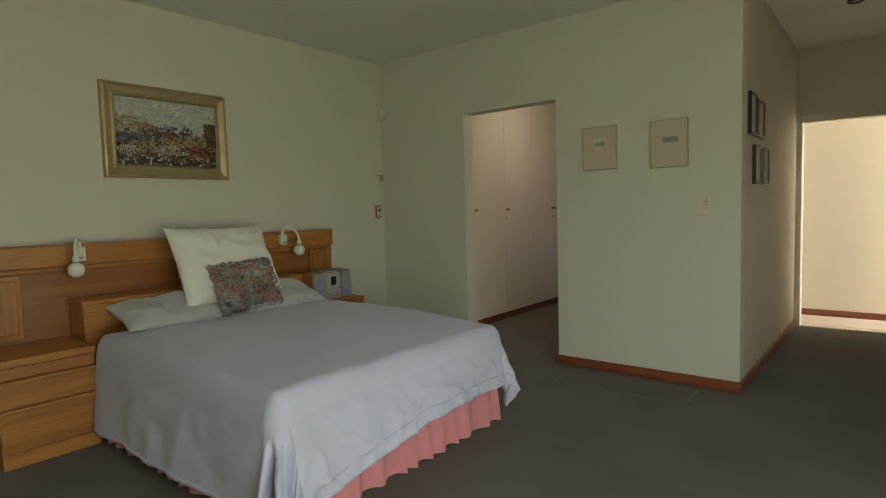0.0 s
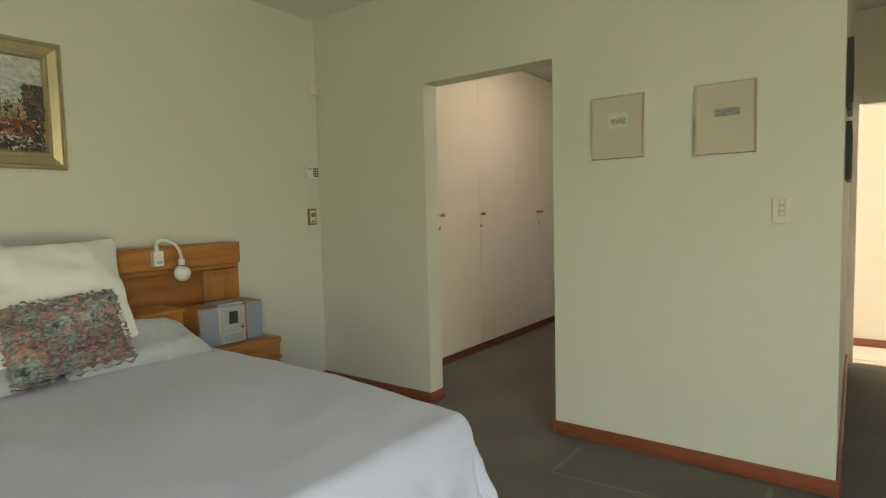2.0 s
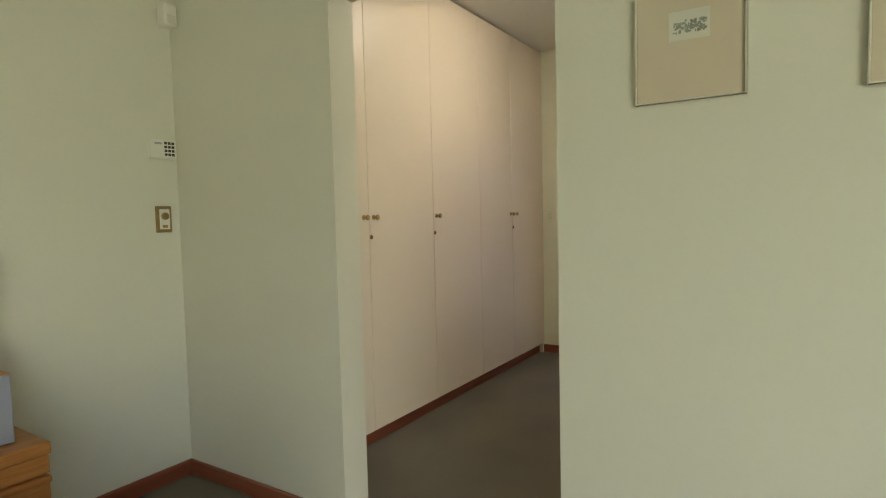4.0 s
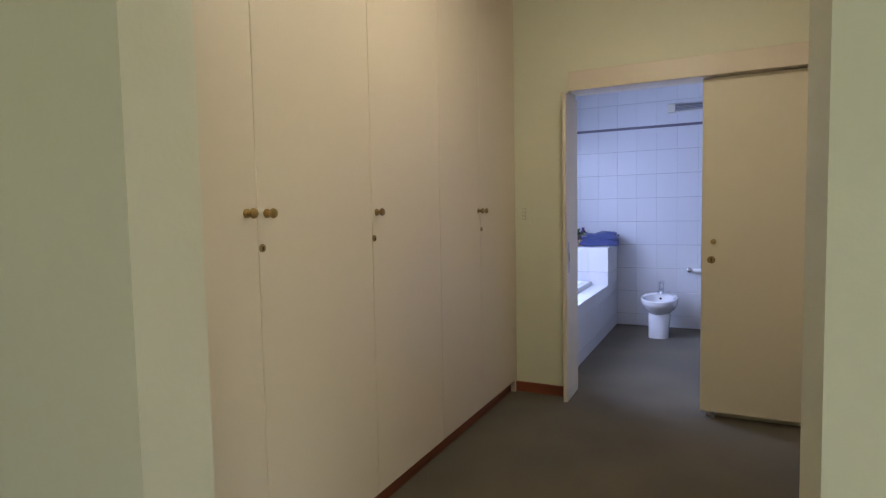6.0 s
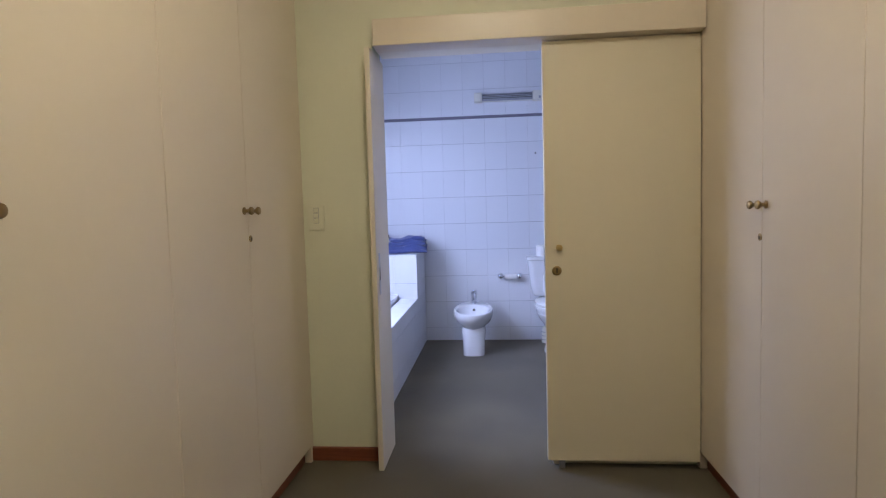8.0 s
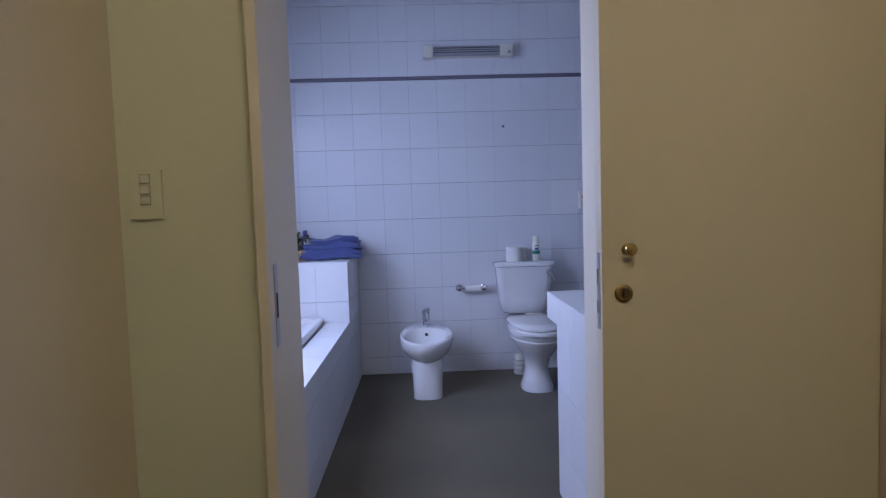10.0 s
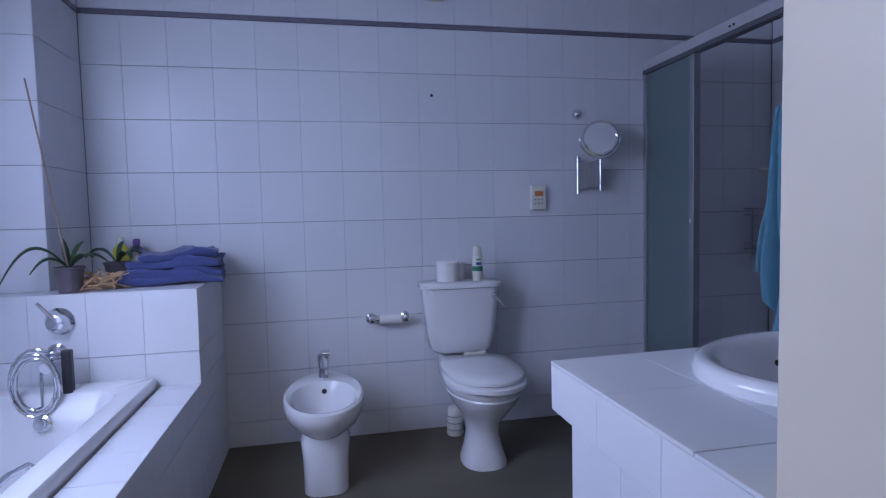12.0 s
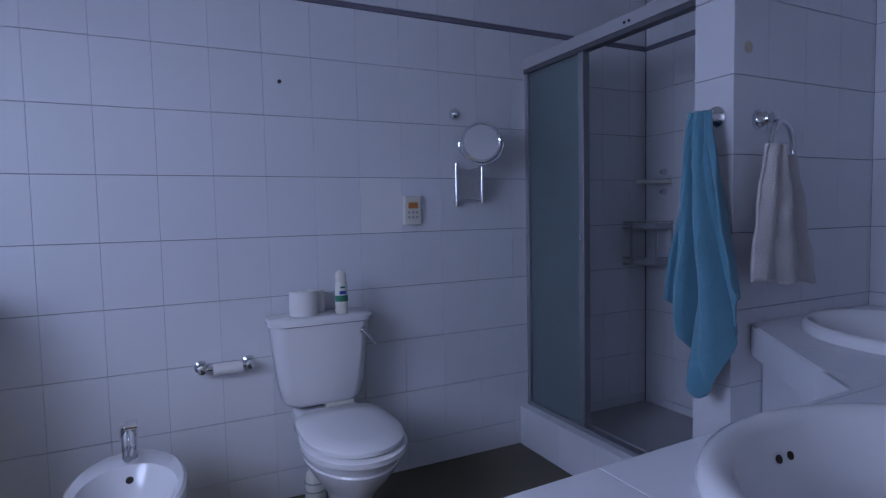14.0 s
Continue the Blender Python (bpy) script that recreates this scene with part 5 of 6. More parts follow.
# ---- bathroom fittings ----
# toilet
TX, TP = -1.472, -1.456
wc = thing("toilet", "white close-coupled toilet with closed lid", "toilet")
part("pan", loft([oval(TP, 9.06, 0.0, 0.105, 0.125, 2.4), oval(TP, 9.06, 0.02, 0.105, 0.125, 2.4), oval(TP, 9.065, 0.07, 0.088, 0.11, 2.2), oval(TP, 9.07, 0.14, 0.074, 0.10),
                  oval(TP, 9.065, 0.20, 0.084, 0.12), oval(TP, 9.06, 0.25, 0.112, 0.17), oval(TP, 9.055, 0.30, 0.147, 0.215), oval(TP, 9.05, 0.335, 0.164, 0.235),
                  oval(TP, 9.05, 0.345, 0.168, 0.240), oval(TP, 9.05, 0.352, 0.164, 0.236), oval(TP, 9.05, 0.36, 0.170, 0.243), oval(TP, 9.05, 0.383, 0.172, 0.246, 2.1), oval(TP, 9.05, 0.392, 0.168, 0.24, 2.1)]), SANITARY, wc, smooth=True)
part("shelf", boxed(TP - 0.13, TP + 0.13, 9.22, 9.47, 0.30, 0.425, bevel=0.025, seg=4), SANITARY, wc, smooth=True)
part("seat", loft([oval(TP, 9.025, 0.393, 0.178, 0.246, 2.1), oval(TP, 9.025, 0.395, 0.184, 0.252, 2.1), oval(TP, 9.025, 0.412, 0.184, 0.252, 2.1), oval(TP, 9.025, 0.417, 0.176, 0.245, 2.1)]), SEAT, wc, "white plastic seat", smooth=True)
part("lid", loft([oval(TP, 9.035, 0.421, 0.168, 0.234, 2.1, back=4), oval(TP, 9.035, 0.424, 0.176, 0.242, 2.1, back=4), oval(TP, 9.035, 0.438, 0.177, 0.243, 2.1, back=4), oval(TP, 9.035, 0.446, 0.168, 0.233, 2.1, back=4), oval(TP, 9.035, 0.450, 0.10, 0.15, 2.1, back=4)]), SEAT, wc, "closed white plastic lid", smooth=True)
for dx in (-0.075, 0.075):
    part("hinge", rodded((TP + dx - 0.018, 9.272, 0.428), (TP + dx + 0.018, 9.272, 0.428), 0.011), SEAT, wc, smooth=True)


def tank_ring(w, d, z, r=0.05, bow=0.030):
    """A cistern outline with a straight back and a bowed front."""
    pts = []
    for x, y, _ in rect(TX - w, TX + w, 9.485 - d, 9.485, z, r):
        t = (9.485 - y) / d
        pts.append((x, y - bow * t * t * (1 - ((x - TX) / w) ** 2), z))
    return pts


part("cistern", loft([tank_ring(0.10, 0.110, 0.438, 0.04), tank_ring(0.146, 0.140, 0.444, 0.05), tank_ring(0.162, 0.152, 0.462), tank_ring(0.178, 0.160, 0.54), tank_ring(0.192, 0.166, 0.66), tank_ring(0.203, 0.170, 0.772)]), SANITARY, wc, smooth=True)
part("cistern_lid", loft([tank_ring(0.203, 0.172, 0.773), tank_ring(0.213, 0.180, 0.777), tank_ring(0.214, 0.181, 0.795), tank_ring(0.207, 0.174, 0.803), tank_ring(0.12, 0.12, 0.806)]), SANITARY, wc, smooth=True)
part("connector", boxed(TX + 0.0, TX + 0.12, 9.33, 9.44, 0.42, 0.445, bevel=0.008), WHITEPL, wc, smooth=False)
lv = part("flush_lever", turned([(0, 0.015), (0.006, 0.015), (0.012, 0.012), (0.016, 0.006)], (TX + 0.158, 9.303, 0.735), (0, -1, 0), 18), CHROME, wc, smooth=True)
part("lever_arm", rodded((TX + 0.16, 9.287, 0.733), (TX + 0.205, 9.283, 0.675), 0.007, 0.005), CHROME, lv, smooth=True)
brush = thing("toilet_brush", "white toilet brush holder behind the toilet", "toilet brush")
part("holder", turned([(0, 0.042), (0.01, 0.045), (0.10, 0.04), (0.14, 0.034), (0.145, 0.03)], (TX - 0.040, 9.395, 0), (0, 0, 1)), WHITEPL, brush, smooth=True)
for k in range(3):
    part("ring", turned([(0, 0.046), (0.004, 0.046)], (TX - 0.040, 9.395, 0.03 + 0.035 * k), (0, 0, 1)), GREYPL, brush)

roll2 = thing("toilet_roll", "spare toilet roll standing on the cistern", "toilet roll")
part("paper", turned([(0, 0.055), (0.002, 0.057), (0.098, 0.057), (0.10, 0.055), (0.10, 0.021), (0.06, 0.020)], (TX - 0.065, 9.385, 0.8065), (0, 0, 1), 32), PAPERROLL, roll2, smooth=False)
part("core", turned([(0.0, 0.020), (0.002, 0.020)], (TX - 0.065, 9.385, 0.865), (0, 0, 1), 24), GAP, roll2)
roll3 = thing("toilet_roll", "partly used toilet roll standing behind a full one", "toilet roll")
part("paper", turned([(0, 0.028), (0.002, 0.030), (0.088, 0.030), (0.09, 0.028)], (TX + 0.006, 9.442, 0.8065), (0, 0, 1), 32), PAPERROLL, roll3)
spray = thing("spray_can", "white aerosol air freshener with green label", "spray can")
part("body", turned([(0, 0.024), (0.004, 0.026), (0.12, 0.026), (0.132, 0.020)], (-1.388, 9.35, 0.8065), (0, 0, 1)), WHITEPL, spray, smooth=True)
part("cap", turned([(0.132, 0.020), (0.135, 0.0225), (0.165, 0.021), (0.176, 0.014), (0.179, 0.004)], (-1.388, 9.35, 0.8065), (0, 0, 1)), WHITEPL, spray, smooth=True)
part("label_band", turned([(0.05, 0.0264), (0.075, 0.0264)], (-1.388, 9.35, 0.8065), (0, 0, 1)), DKGREEN, spray, "dark green band")
part("label_bar", boxed(-1.402, -1.376, 9.3225, 9.325, 0.887, 0.901), BLUEPL, spray)
part("label_bar", boxed(-1.399, -1.379, 9.3225, 9.325, 0.912, 0.919), DKGREEN, spray)

# bidet
DX = -2.172
bd = thing("bidet", "white pedestal bidet with chrome mixer tap", "bidet")
part("pedestal", loft([oval(DX, 9.03, 0.0, 0.096, 0.145, 3.4), oval(DX, 9.03, 0.02, 0.094, 0.145, 3.4), oval(DX, 9.04, 0.12, 0.098, 0.140, 3.0), oval(DX, 9.05, 0.20, 0.106, 0.145, 2.6), oval(DX, 9.05, 0.26, 0.09, 0.13)]), SANITARY, bd, smooth=True)
def tilted(ring, slope=0.075):
    """A bowl ring whose front dips below its back."""
    return [(x, y, z + slope * (y - 9.15) * min(1.0, max(0.0, (z - 0.26) / 0.1))) for x, y, z in ring]


part("bowl", loft([tilted(r) for r in (oval(DX, 9.05, 0.20, 0.06, 0.10), oval(DX, 9.05, 0.235, 0.100, 0.152), oval(DX, 9.055, 0.28, 0.148, 0.212), oval(DX, 9.055, 0.33, 0.168, 0.243), oval(DX, 9.055, 0.37, 0.173, 0.250, 2.1),
                   oval(DX, 9.055, 0.388, 0.170, 0.247, 2.1), oval(DX, 9.055, 0.395, 0.160, 0.236, 2.1), oval(DX, 9.02, 0.389, 0.142, 0.180), oval(DX, 9.02, 0.372, 0.133, 0.168), oval(DX, 9.015, 0.31, 0.108, 0.138), oval(DX, 9.01, 0.27, 0.06, 0.08), oval(DX, 9.01, 0.262, 0.015, 0.02))]), SANITARY, bd, smooth=True)
part("overflow", turned([(0, 0.012), (0.003, 0.012), (0.004, 0.008)], (DX, 9.176, 0.350), (0, -1, 0.35), 16), GAP, bd)
tap = part("tap_body", turned([(0, 0.024), (0.006, 0.027), (0.01, 0.024), (0.08, 0.024), (0.084, 0.027), (0.115, 0.027), (0.12, 0.022)], (DX, 9.252, 0.39), (0, 0, 1)), CHROME, bd, "chrome single lever tap", smooth=True)
part("spout", rodded((DX, 9.245, 0.435), (DX, 9.165, 0.425), 0.014, 0.013), CHROME, tap, smooth=True)
part("tap_lever", boxed(DX - 0.012, DX + 0.030, 9.195, 9.266, 0.511, 0.524, bevel=0.004), CHROME, tap, smooth=False)

# roll holder
rh = thing("toilet_roll_holder", "chrome toilet roll holder with a nearly used roll", "roll holder")
for x in (-1.925, -1.745):
    part("mount", turned([(0, 0.026), (0.006, 0.026), (0.012, 0.017), (0.03, 0.014), (0.05, 0.018), (0.062, 0.018), (0.066, 0.010)], (x, WY1, 0.618), (0, -1, 0)), CHROME, rh, smooth=True)
part("bar", rodded((-1.925, WY1 - 0.05, 0.616), (-1.745, WY1 - 0.05, 0.616), 0.008), CHROME, rh, smooth=True)
part("roll", rodded((-1.885, WY1 - 0.05, 0.613), (-1.775, WY1 - 0.05, 0.613), 0.024, seg=24), PAPERROLL, rh, "thin remaining paper roll", smooth=False)

# fluorescent fitting
fl = thing("fluorescent_light", "unlit wall fluorescent fitting with ribbed grey diffuser", "wall light")
part("base", boxed(-2.125, -1.515, 9.455, WY1, 2.250, 2.318, bevel=0.004), WHITEPL, fl)
for x0, x1 in ((-2.135, -2.062), (-1.60, -1.505)):
    part("end_cap", boxed(x0, x1, 9.415, 9.4995, 2.242, 2.326, bevel=0.008), WHITEPL, fl)
part("diffuser", rodded((-2.062, 9.445, 2.284), (-1.60, 9.445, 2.284), 0.033, seg=20), GREYPL, fl, "grey ribbed diffuser", smooth=True)
for k in range(3):
    part("rib", boxed(-2.06, -1.602, 9.4115, 9.416, 2.268 + 0.014 * k, 2.272 + 0.014 * k), BLACKPL, fl)
part("pull_switch", boxed(-1.545, -1.525, 9.411, 9.4155, 2.255, 2.275, bevel=0.001, seg=1), GREYPL, fl)

hook0 = tagged(part("wall_plug", rodded((-1.578, WY1, 1.766), (-1.578, WY1 - 0.006, 1.766), 0.008), BLACKPL), "small dark screw plug in the tiles", "wall plug")

th = thing("thermostat", "white underfloor heating thermostat with amber display", "thermostat")
part("housing", boxed(-1.043, -0.960, WY1 - 0.026, WY1, 1.160, 1.292, bevel=0.005), WHITEPL, th)
part("display", boxed(-1.025, -0.978, WY1 - 0.0275, WY1 - 0.026, 1.235, 1.262), AMBER, th)
for i in range(3):
    for z in (1.190, 1.212):
        part("button", boxed(-1.028 + 0.020 * i, -1.018 + 0.020 * i, WY1 - 0.029, WY1 - 0.026, z, z + 0.009, bevel=0.001, seg=1), GREYPL, th)

# extending shaving mirror and its empty mount
mk = tagged(part("wall_rose", turned([(0, 0.028), (0.008, 0.028), (0.018, 0.020), (0.028, 0.012), (0.03, 0.004)], (-0.766, WY1, 1.680), (0, -1, 0), 24), CHROME, smooth=True), "round chrome wall rose on the tiles", "wall fitting")
mr = thing("shaving_mirror", "round chrome shaving mirror on a scissor arm", "mirror")
part("wall_bar", rodded((-0.771, WY1 - 0.02, 1.243), (-0.771, WY1 - 0.02, 1.447), 0.010), CHROME, mr, smooth=True)
for z in (1.262, 1.430):
    part("bar_foot", rodded((-0.771, WY1, z), (-0.771, WY1 - 0.02, z), 0.008), CHROME, mr, smooth=True)
part("front_bar", rodded((-0.677, WY1 - 0.10, 1.255), (-0.677, WY1 - 0.10, 1.455), 0.007), CHROME, mr, smooth=True)
for k in range(14):
    z = 1.266 + 0.0098 * k
    part("scissor_link", rodded((-0.771, WY1 - 0.02, z), (-0.677, WY1 - 0.10, z + 0.03), 0.0042, seg=8), STEEL, mr)
    part("scissor_link", rodded((-0.771, WY1 - 0.02, z + 0.03), (-0.677, WY1 - 0.10, z), 0.0042, seg=8), STEEL, mr)
MC = Vector((-0.695, WY1 - 0.13, 1.535))
MN = Vector((-0.40, -0.91, 0.05)).normalized()
MRX = MN.cross(Vector((0, 0, 1))).normalized()
ring_pts = [MC + (MRX * math.cos(a) + MN.cross(MRX) * math.sin(a)) * 0.088 for a in [2 * math.pi * k / 40 for k in range(41)]]
part("mirror_ring", tube(ring_pts, 0.007, 8), CHROME, mr, smooth=True)
part("mirror_glass", turned([(-0.004, 0.085), (0.003, 0.085)], MC, MN, 40), MIRROR, mr, "round magnifying mirror glass")
yoke = [MC + (MRX * math.cos(a) + Vector((0, 0, 1)) * math.sin(a)) * 0.104 for a in [radians(180 + 180 * k / 20) for k in range(21)]]
part("yoke", tube(yoke, 0.005, 8), CHROME, mr, smooth=True)

# ---- shower ----
kerb = thing("shower_kerb", "white tiled shower kerb", "shower kerb", kind="structure")
part("core", boxed(-0.407, -0.27, 8.43, WY1 - 0.001, 0, 0.196), GROUT, kerb)
KY = [8.43 + 0.25 * k for k in range(5)]
tiles_single([((-0.407, 8.43, 0), Y_, Z_, (-1, 0, 0), plain(KY, 8.43, 9.496, 8.43), [(0, 0.202)]),
              ((-0.413, 8.43, 0.196), X_, Y_, (0, 0, 1), [(0, 0.143)], plain(KY, 8.43, 9.496, 8.43))], kerb)
tagged(part("floor_shower", boxed(-0.27, NORTH_X1, 8.43, WY1, 0.0, 0.08), material("shower_tray", (0.42, 0.41, 0.43), 0.4, grain=0.06, stain=0.15, stain_scale=4, bump=0.05)), "grey shower tray floor", "shower floor", kind="structure")
SXP = -0.345
sh = thing("shower_screen", "aluminium framed shower screen with frosted fixed panel", "shower screen")
part("bottom_rail", boxed(SXP - 0.02, SXP + 0.02, 8.432, WY1 - 0.002, 0.203, 0.225, bevel=0.002), STEEL, sh)
part("top_rail", boxed(SXP - 0.022, SXP + 0.022, 8.432, WY1 - 0.002, 1.902, 1.925, bevel=0.002), DARKALU, sh)
for y0, y1 in ((9.470, WY1 - 0.003), (9.050, 9.085)):
    part("upright", boxed(SXP - 0.018, SXP + 0.018, y0, y1, 0.225, 1.902, bevel=0.002), STEEL, sh)
part("frosted_panel", boxed(SXP - 0.004, SXP + 0.004, 9.085, 9.470, 0.225, 1.902), FROST, sh, "grey-blue frosted glass panel")
for y in (9.067, 9.482):
    part("bumper", boxed(SXP - 0.026, SXP - 0.018, y - 0.009, y + 0.009, 1.075, 1.105, bevel=0.003), CHROME, sh)
for y in (8.775, 8.80):
    tagged(part("wall_plug", rodded((-0.366, y, 1.946), (-0.3695, y, 1.946), 0.006, seg=10), BLACKPL), "small dark hole plug in the bulkhead", "wall plug")

basket = thing("shower_basket", "two tier steel wire corner shower basket", "shower basket")
for z in (0.905, 1.105):
    part("rim", tube([(0.29, 9.485, z), (0.29, 9.40, z), (0.36, 9.32, z), (0.465, 9.30, z)], 0.0055, 8), GREYPL, basket, smooth=True)
    part("rim", tube([(0.29, 9.485, z + 0.035), (0.29, 9.40, z + 0.035), (0.36, 9.32, z + 0.035), (0.465, 9.30, z + 0.035)], 0.0045, 8), GREYPL, basket, smooth=True)
    part("tray", loft([[(0.292, 9.49, h), (0.292, 9.402, h), (0.362, 9.322, h), (0.468, 9.302, h), (0.468, 9.49, h)] for h in (z - 0.004, z)]), SILVERPL, basket)
    part("front_lip", loft([[(0.288, 9.402, h), (0.360, 9.319, h), (0.466, 9.299, h), (0.466, 9.302, h), (0.362, 9.322, h), (0.291, 9.404, h)] for h in (z, z + 0.026)]), GREYPL, basket)
    for k in range(7):
        part("wire", rodded((0.30 + 0.026 * k, 9.492, z), (0.30 + 0.026 * k, 9.39 - 0.013 * k, z), 0.003, seg=6), GREYPL, basket)
for p in ((0.29, 9.42), (0.465, 9.30), (0.37, 9.32)):
    part("post", rodded((p[0], p[1], 0.90), (p[0], p[1], 1.145), 0.005, seg=8), GREYPL, basket)
tagged(part("razor", boxed(0.33, 0.42, 9.36, 9.375, 0.909, 0.920, bevel=0.003), BLUEPL), "small dark blue razor in the basket", "razor")
soap = thing("soap_shelf", "small white soap shelf on a chrome bracket", "soap shelf")
part("dish", boxed(0.30, 0.47, 9.30, 9.40, 1.350, 1.368, bevel=0.006), WHITEPL, soap)
for z in (1.305, 1.415):
    part("bracket", turned([(0, 0.018), (0.01, 0.018), (0.03, 0.010)], (0.475, 9.36, z), (-1, 0, 0)), CHROME, soap, smooth=True)

# ---- towels ----
def ring_mount(p, at, way):
    part("mount", turned([(0, 0.034), (0.006, 0.034), (0.010, 0.028), (0.016, 0.030), (0.022, 0.020), (0.040, 0.014), (0.052, 0.020), (0.060, 0.020), (0.064, 0.010)], at, way, 28), CHROME, p, smooth=True)


hk = thing("towel_hook", "round chrome towel hook on the tiled pier", "towel hook")
ring_mount(hk, (-0.413, 8.345, 1.500), (-1, 0, 0))


def hang(u, v):
    """The bath towel: bunched at the hook, opening into folds, its corners hanging at uneven heights."""
    knots = ((0.0, 0.90), (0.12, 0.84), (0.20, 0.88), (0.42, 0.72), (0.60, 0.60), (0.69, 0.625), (0.79, 0.80), (0.87, 0.92), (0.95, 0.94), (1.0, 0.99))
    for (ua, za), (ub, zb) in zip(knots, knots[1:]):
        if ua <= u <= ub + 1e-9:
            low = za + (zb - za) * (u - ua) / (ub - ua)
            break
    z = 1.51 - (1.51 - low) * v
    h = min(1.0, (1.51 - z) / 0.62)
    a = 1 - 2 * u
    side = (0.122 if a > 0 else 0.165) * a
    y = 8.347 + side * (0.17 + 0.83 * h ** 0.95) + 0.006 * math.sin(9 * z + 4 * u)
    deep = 0.010 + 0.030 * h ** 0.7
    fold = deep * math.sin(17.5 * u + 0.9 * math.sin(4 * z)) + 0.4 * deep * math.sin(37 * u + 5 * z)
    x = -0.478 - 0.022 * (1 - a * a) + fold + 0.010 * noise.noise((u * 7, z * 8, 0))
    return (min(x, -0.424), y, z)


bt = tagged(part("bath_towel", grid(64, 80, hang), TEALTOW, smooth=True), "teal blue bath towel hanging bunched from a chrome hook", "towel")
bt.modifiers.new("thick", "SOLIDIFY").thickness = 0.010
rg = thing("towel_ring", "chrome towel ring on the tiled pier", "towel ring")
ring_mount(rg, (-0.292, 8.285, 1.488), (0, -1, 0))
rc = Vector((-0.276, 8.215, 1.385))
part("ring", tube([rc + Vector((0.074 * math.cos(a), 0.012 * math.cos(a), 0.090 * math.sin(a))) for a in [radians(-12 + 204 * k / 30) for k in range(31)]], 0.009, 10), CHROME, rg, smooth=True)


def hand(u, v, front):
    """One hanging half of the hand towel, gathered at the ring and widening below."""
    top, low = ((-0.376, -0.318, 1.400), (-0.446, -0.208, 0.972)) if front else ((-0.325, -0.205, 1.375), (-0.250, -0.045, 0.955))
    k = v ** 0.8
    left, right = top[0] + (low[0] - top[0]) * k, top[1] + (low[1] - top[1]) * k
    x = left + (right - left) * u + 0.003 * math.sin(14 * v + 3 * u)
    z = top[2] + (low[2] - top[2]) * v + 0.010 * math.sin(5 * u + front) * v
    y = (8.196 if front else 8.236) + 0.011 * math.sin(12 * u + 2.5 * v) * (1.2 - 0.6 * v) + 0.006 * noise.noise((u * 5, v * 6, 3))
    return (x, y, z)


ht = thing("hand_towel", "pale grey-pink hand towel folded through a towel ring", "towel")
for f in (True, False):
    sheet = part("fold", grid(34, 40, lambda u, v, f=f: hand(u, v, f)), PALETOW, ht, smooth=True)
    sheet.modifiers.new("thick", "SOLIDIFY").thickness = 0.009

# folded navy towels on the ledge
LZ = 0.8775
nt = [(0.40, 0.30, 0.030, 0), (0.385, 0.29, 0.036, 4), (0.36, 0.28, 0.034, -4), (0.31, 0.25, 0.032, 8)]
zt = LZ
for k, (w, d, h, turn) in enumerate(nt):
    bm = bmesh.new()
    box(bm, -w / 2, w / 2, -d / 2, d / 2, 0, h, bevel=h * 0.42, seg=4)
    bmesh.ops.subdivide_edges(bm, edges=bm.edges[:], cuts=8, use_grid_fill=True)
    for v in bm.verts:
        v.co.z += 0.030 * noise.noise((v.co.x * 9, v.co.y * 9, 3.0)) * (0.3 + v.co.z / h) + 0.05 * v.co.x * (k + v.co.z / h) / 4 + 0.009 * noise.noise((v.co.x * 26, v.co.y * 26, k)) + 0.010 * max(0.0, 1 - 6 * abs(noise.noise((v.co.x * 7 + v.co.y * 5, v.co.y * 6, k * 3.0))))
        v.co.x += 0.022 * noise.noise((v.co.y * 9, v.co.z * 30, k * 5.0))
        v.co.y += 0.012 * noise.noise((v.co.x * 9, v.co.z * 30, k * 7.0))
    t_ = tagged(part("folded_towel", bm, NAVY, smooth=True), "folded navy blue towel in a stack on the tiled ledge", "towel", group="stack of towels")
    t_.matrix_world = Matrix.Translation((-2.80 + 0.01 * k, 9.245, zt)) @ Matrix.Rotation(radians(8 + turn), 4, "Z")
    zt += h + 0.001

# orchid pots and bottles on the ledge
def leaf(parent, base, tip, rise, wid):
    base, tip = Vector(base), Vector(tip)
    side = (tip - base).cross(Vector((0, 0, 1))).normalized()

    def at(u, v):
        p = base.lerp(tip, u) + Vector((0, 0, rise * math.sin(math.pi * u * 0.95)))
        w = wid * math.sin(math.pi * min(1, u * 0.93 + 0.05)) ** 0.7
        return p + side * (v - 0.5) * 2 * w + Vector((0, 0, abs(v - 0.5) * w * 0.9))
    ob = part("leaf", grid(14, 4, at), LEAF, parent, smooth=True)
    ob.modifiers.new("thick", "SOLIDIFY").thickness = 0.0025


def orchid(x, y, r, leaves, stake):
    o = thing("orchid", "potted orchid in a smoky translucent pot on the ledge", "potted plant", group="orchids on the ledge")
    part("pot", turned([(0, r * 0.75), (0.09, r * 0.98), (0.092, r * 1.08), (0.10, r * 1.08), (0.10, r * 0.95), (0.085, r * 0.9)], (x, y, LZ), (0, 0, 1), 24), POTPL, o, "smoky plastic pot", smooth=False)
    part("bark", turned([(0.08, r * 0.9), (0.09, r * 0.5)], (x, y, LZ), (0, 0, 1), 16), BARK, o)
    for dx, dy, dz, rise, w in leaves:
        leaf(o, (x, y, LZ + 0.09), (x + dx, y + dy, LZ + 0.09 + dz), rise, w)
    if stake:
        part("stake", rodded((x, y, LZ + 0.08), (x + stake[0], y + stake[1], LZ + stake[2]), 0.004, 0.0035, seg=8), STAKE, o, "thin flower stake", smooth=True)


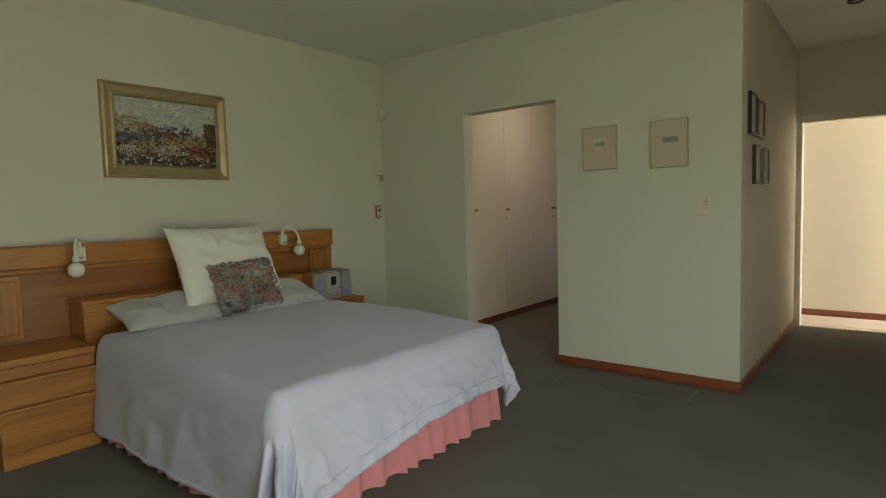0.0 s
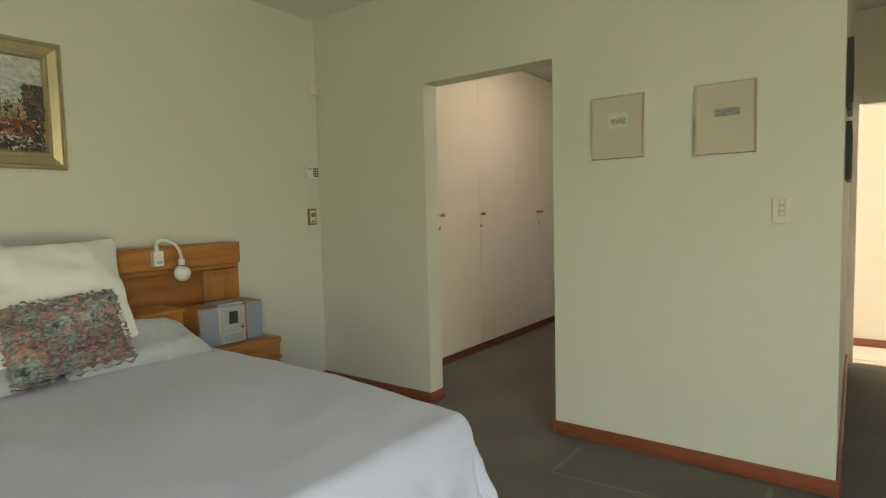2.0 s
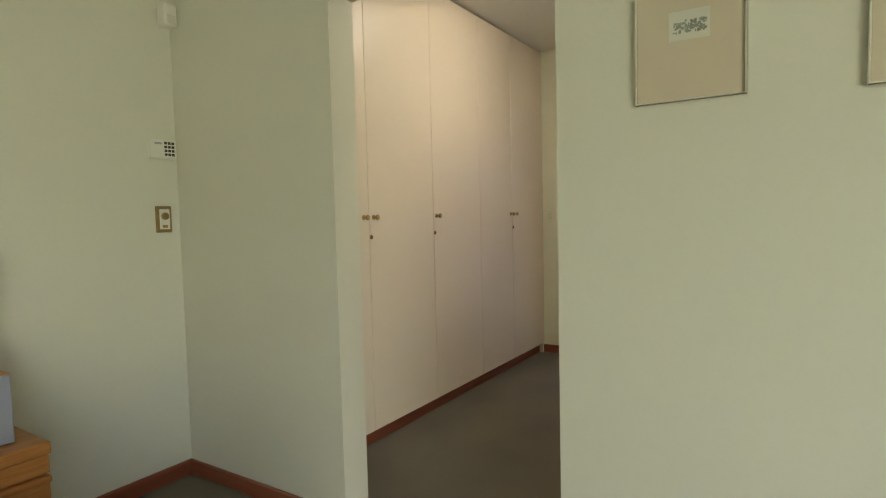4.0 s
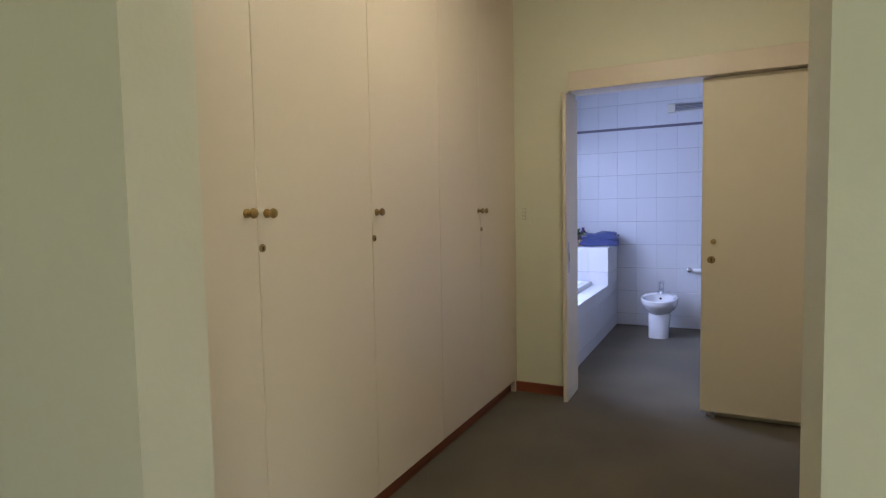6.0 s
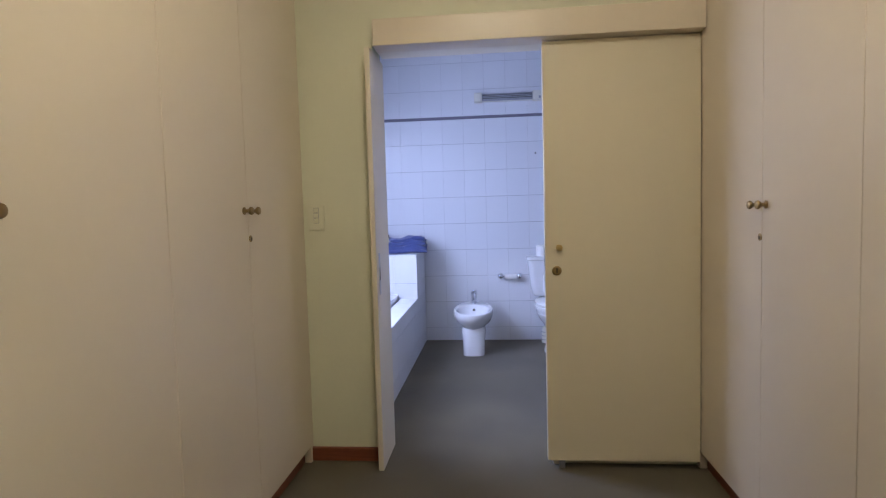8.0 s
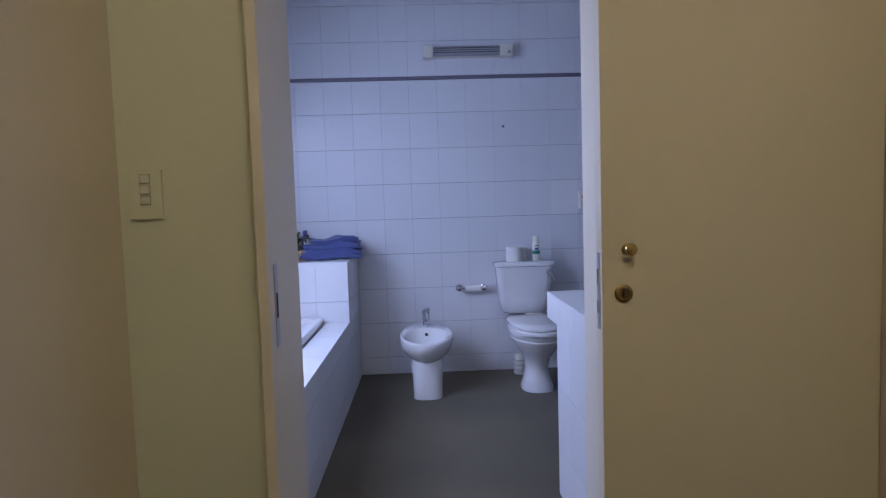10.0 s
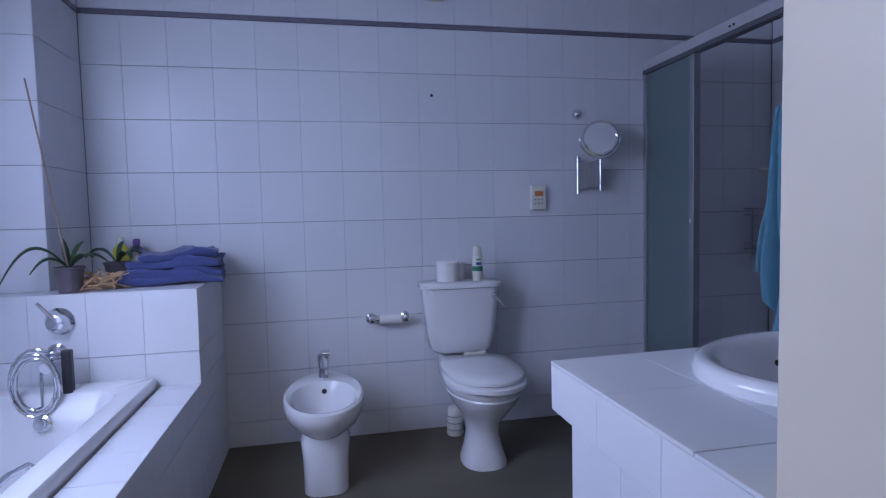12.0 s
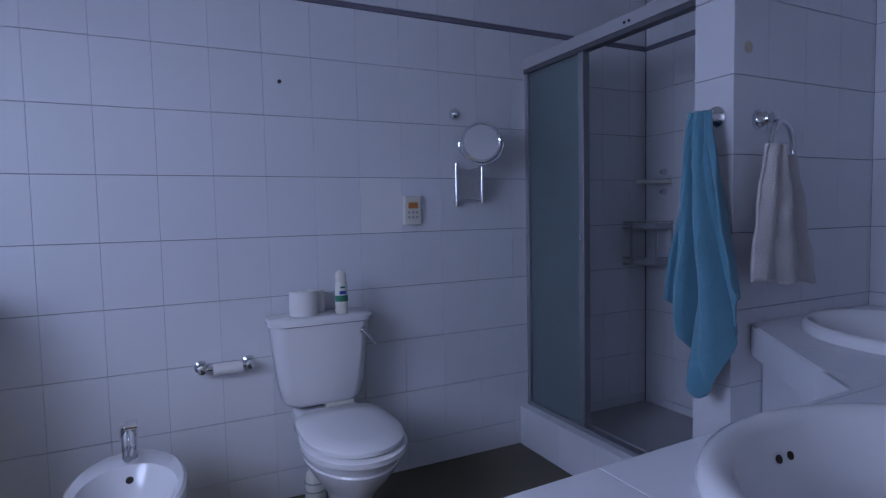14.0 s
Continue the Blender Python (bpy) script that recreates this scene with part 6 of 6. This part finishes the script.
orchid(-3.125, 9.02, 0.052, [(-0.20, -0.12, -0.10, 0.13, 0.022), (-0.10, -0.08, -0.02, 0.05, 0.018), (0.10, -0.03, 0.04, 0.03, 0.02), (0.04, 0.05, 0.10, 0.02, 0.015), (0.14, 0.03, 0.0, 0.05, 0.02), (-0.03, 0.03, 0.12, 0.0, 0.014)], (-0.11, 0.0, 0.82))
orchid(-3.02, 9.22, 0.050, [(0.12, 0.02, 0.0, 0.05, 0.02), (-0.12, 0.0, 0.02, 0.05, 0.02), (0.02, 0.03, 0.09, 0.02, 0.014), (0.08, -0.06, 0.02, 0.04, 0.018)], None)
raf = thing("dry_raffia", "pile of dry raffia strands on the ledge", "raffia", kind="stuff")
bm = bmesh.new()
r3 = random.Random(5)
for k in range(70):
    x, y = -3.02 + r3.uniform(-0.08, 0.06), 9.06 + r3.uniform(-0.05, 0.05)
    a = r3.uniform(0, math.pi)
    z = LZ + 0.006 + r3.uniform(0, 0.05)
    rod(bm, (x - 0.05 * math.cos(a), y - 0.03 * math.sin(a), max(LZ + 0.004, z - r3.uniform(0, 0.03))), (x + 0.05 * math.cos(a), y + 0.03 * math.sin(a), z + r3.uniform(0, 0.03)), 0.0028, seg=5)
part("strands", bm, BARK, raf)


def bottle(x, y, h, r, mat, capmat, label, pump=False):
    b = thing("bottle", label, "bottle", group="bottles on the ledge")
    part("body", turned([(0, r * 0.9), (0.006, r), (h * 0.72, r), (h * 0.82, r * 0.55), (h * 0.84, r * 0.4)], (x, y, LZ), (0, 0, 1)), mat, b, smooth=True)
    part("cap", turned([(h * 0.84, r * 0.5), (h * 0.97, r * 0.5), (h, r * 0.35)], (x, y, LZ), (0, 0, 1)), capmat, b, smooth=True)


bottle(-3.06, 9.40, 0.20, 0.034, YELLOWPL, WHITEPL, "yellow spray bottle with white top")
bottle(-3.00, 9.42, 0.19, 0.03, PURPLEPL, PURPLEPL, "slim purple plastic bottle on the ledge")
bottle(-2.955, 9.27, 0.165, 0.026, WHITEPL, BLACKPL, "white bottle with black cap")

# toothbrush beaker on the counter
cup = thing("toothbrush_beaker", "translucent yellow-green beaker holding two toothbrushes", "beaker")
UX, UY = -1.600, 7.100
part("beaker", turned([(0, 0.030), (0.004, 0.032), (0.10, 0.036), (0.10, 0.033), (0.01, 0.029)], (UX, UY, CZ + 0.001), (0, 0, 1), 24), YELLOWPL, cup, smooth=True)
for dx, dy, mat, hm in ((-0.022, 0.036, GREENPL, BLUEPL), (-0.028, 0.022, WHITEPL, BLUEPL)):
    tb = part("toothbrush", rodded((UX - dx * 0.4, UY - dy * 0.4, CZ + 0.012), (UX + dx, UY + dy, CZ + 0.19), 0.006, 0.0045, seg=10), mat, cup, smooth=True)
    part("bristles", boxed(UX + dx - 0.004, UX + dx + 0.004, UY + dy - 0.004, UY + dy + 0.004, CZ + 0.176, CZ + 0.200, bevel=0.002), hm, tb)

# small sticker left on a tile of the pier
tagged(part("tile_sticker", turned([(0, 0.020), (0.001, 0.020)], (-0.345, 8.285, 1.715), (0, -1, 0), 8), MOUNT), "small faded yellowish sticker on a tile", "sticker")

# furniture imprint left in the carpet by the wall
PRESSED = material("pressed_pile", (0.185, 0.175, 0.125), 0.95, grain=0.28, scale=420, stain=0.3, stain_scale=6, bump=0.6, bump_scale=330)
mark = thing("carpet_mark", "faint pale rectangular furniture imprint pressed into the carpet", "carpet mark")
for (ax, ay), (bx, by), w in (((-1.36, 3.26), (-1.35, 3.64), 0.016), ((-1.36, 3.25), (-0.45, 3.32), 0.012), ((-0.45, 3.33), (-0.46, 3.66), 0.020)):
    d = Vector((bx - ax, by - ay, 0)).normalized()
    n_ = Vector((-d.y, d.x, 0))
    part("imprint", grid(24, 2, lambda u, v, ax=ax, ay=ay, bx=bx, by=by, w=w, n_=n_: (ax + (bx - ax) * u + n_.x * w * (2 * v - 1) * (0.6 + 0.5 * noise.noise((u * 6, w * 90, 1))), ay + (by - ay) * u + n_.y * w * (2 * v - 1) * (0.6 + 0.5 * noise.noise((u * 6, w * 90, 2))), 0.0025)), PRESSED, mark)

# ---- tile by tile: the far wall of the bathroom, the hall floor ----
north = bpy.data.objects["wall_bath_north"]
for a, b in clip_edges(XS, WX0, NORTH_X1):
    for c, d in ROWS:
        spare = abs(a + 1.246) < 0.01 and abs(c - 1.126) < 0.01
        tile(north, (a, WY1 + 0.006, c), X_, Z_, (0, -1, 0), b - a, d - c, GLAZE_W if spare else GLAZE)
for i in range(8):
    for j in range(2):
        x0, y0 = -0.36 + 0.4 * i, 6.402 + 0.268 * j
        tile(hall_floor, (x0, y0, 0.002), X_, Y_, Z_, min(0.4, 2.5 - x0), 0.267, TILEFLOOR, "floor_tile")
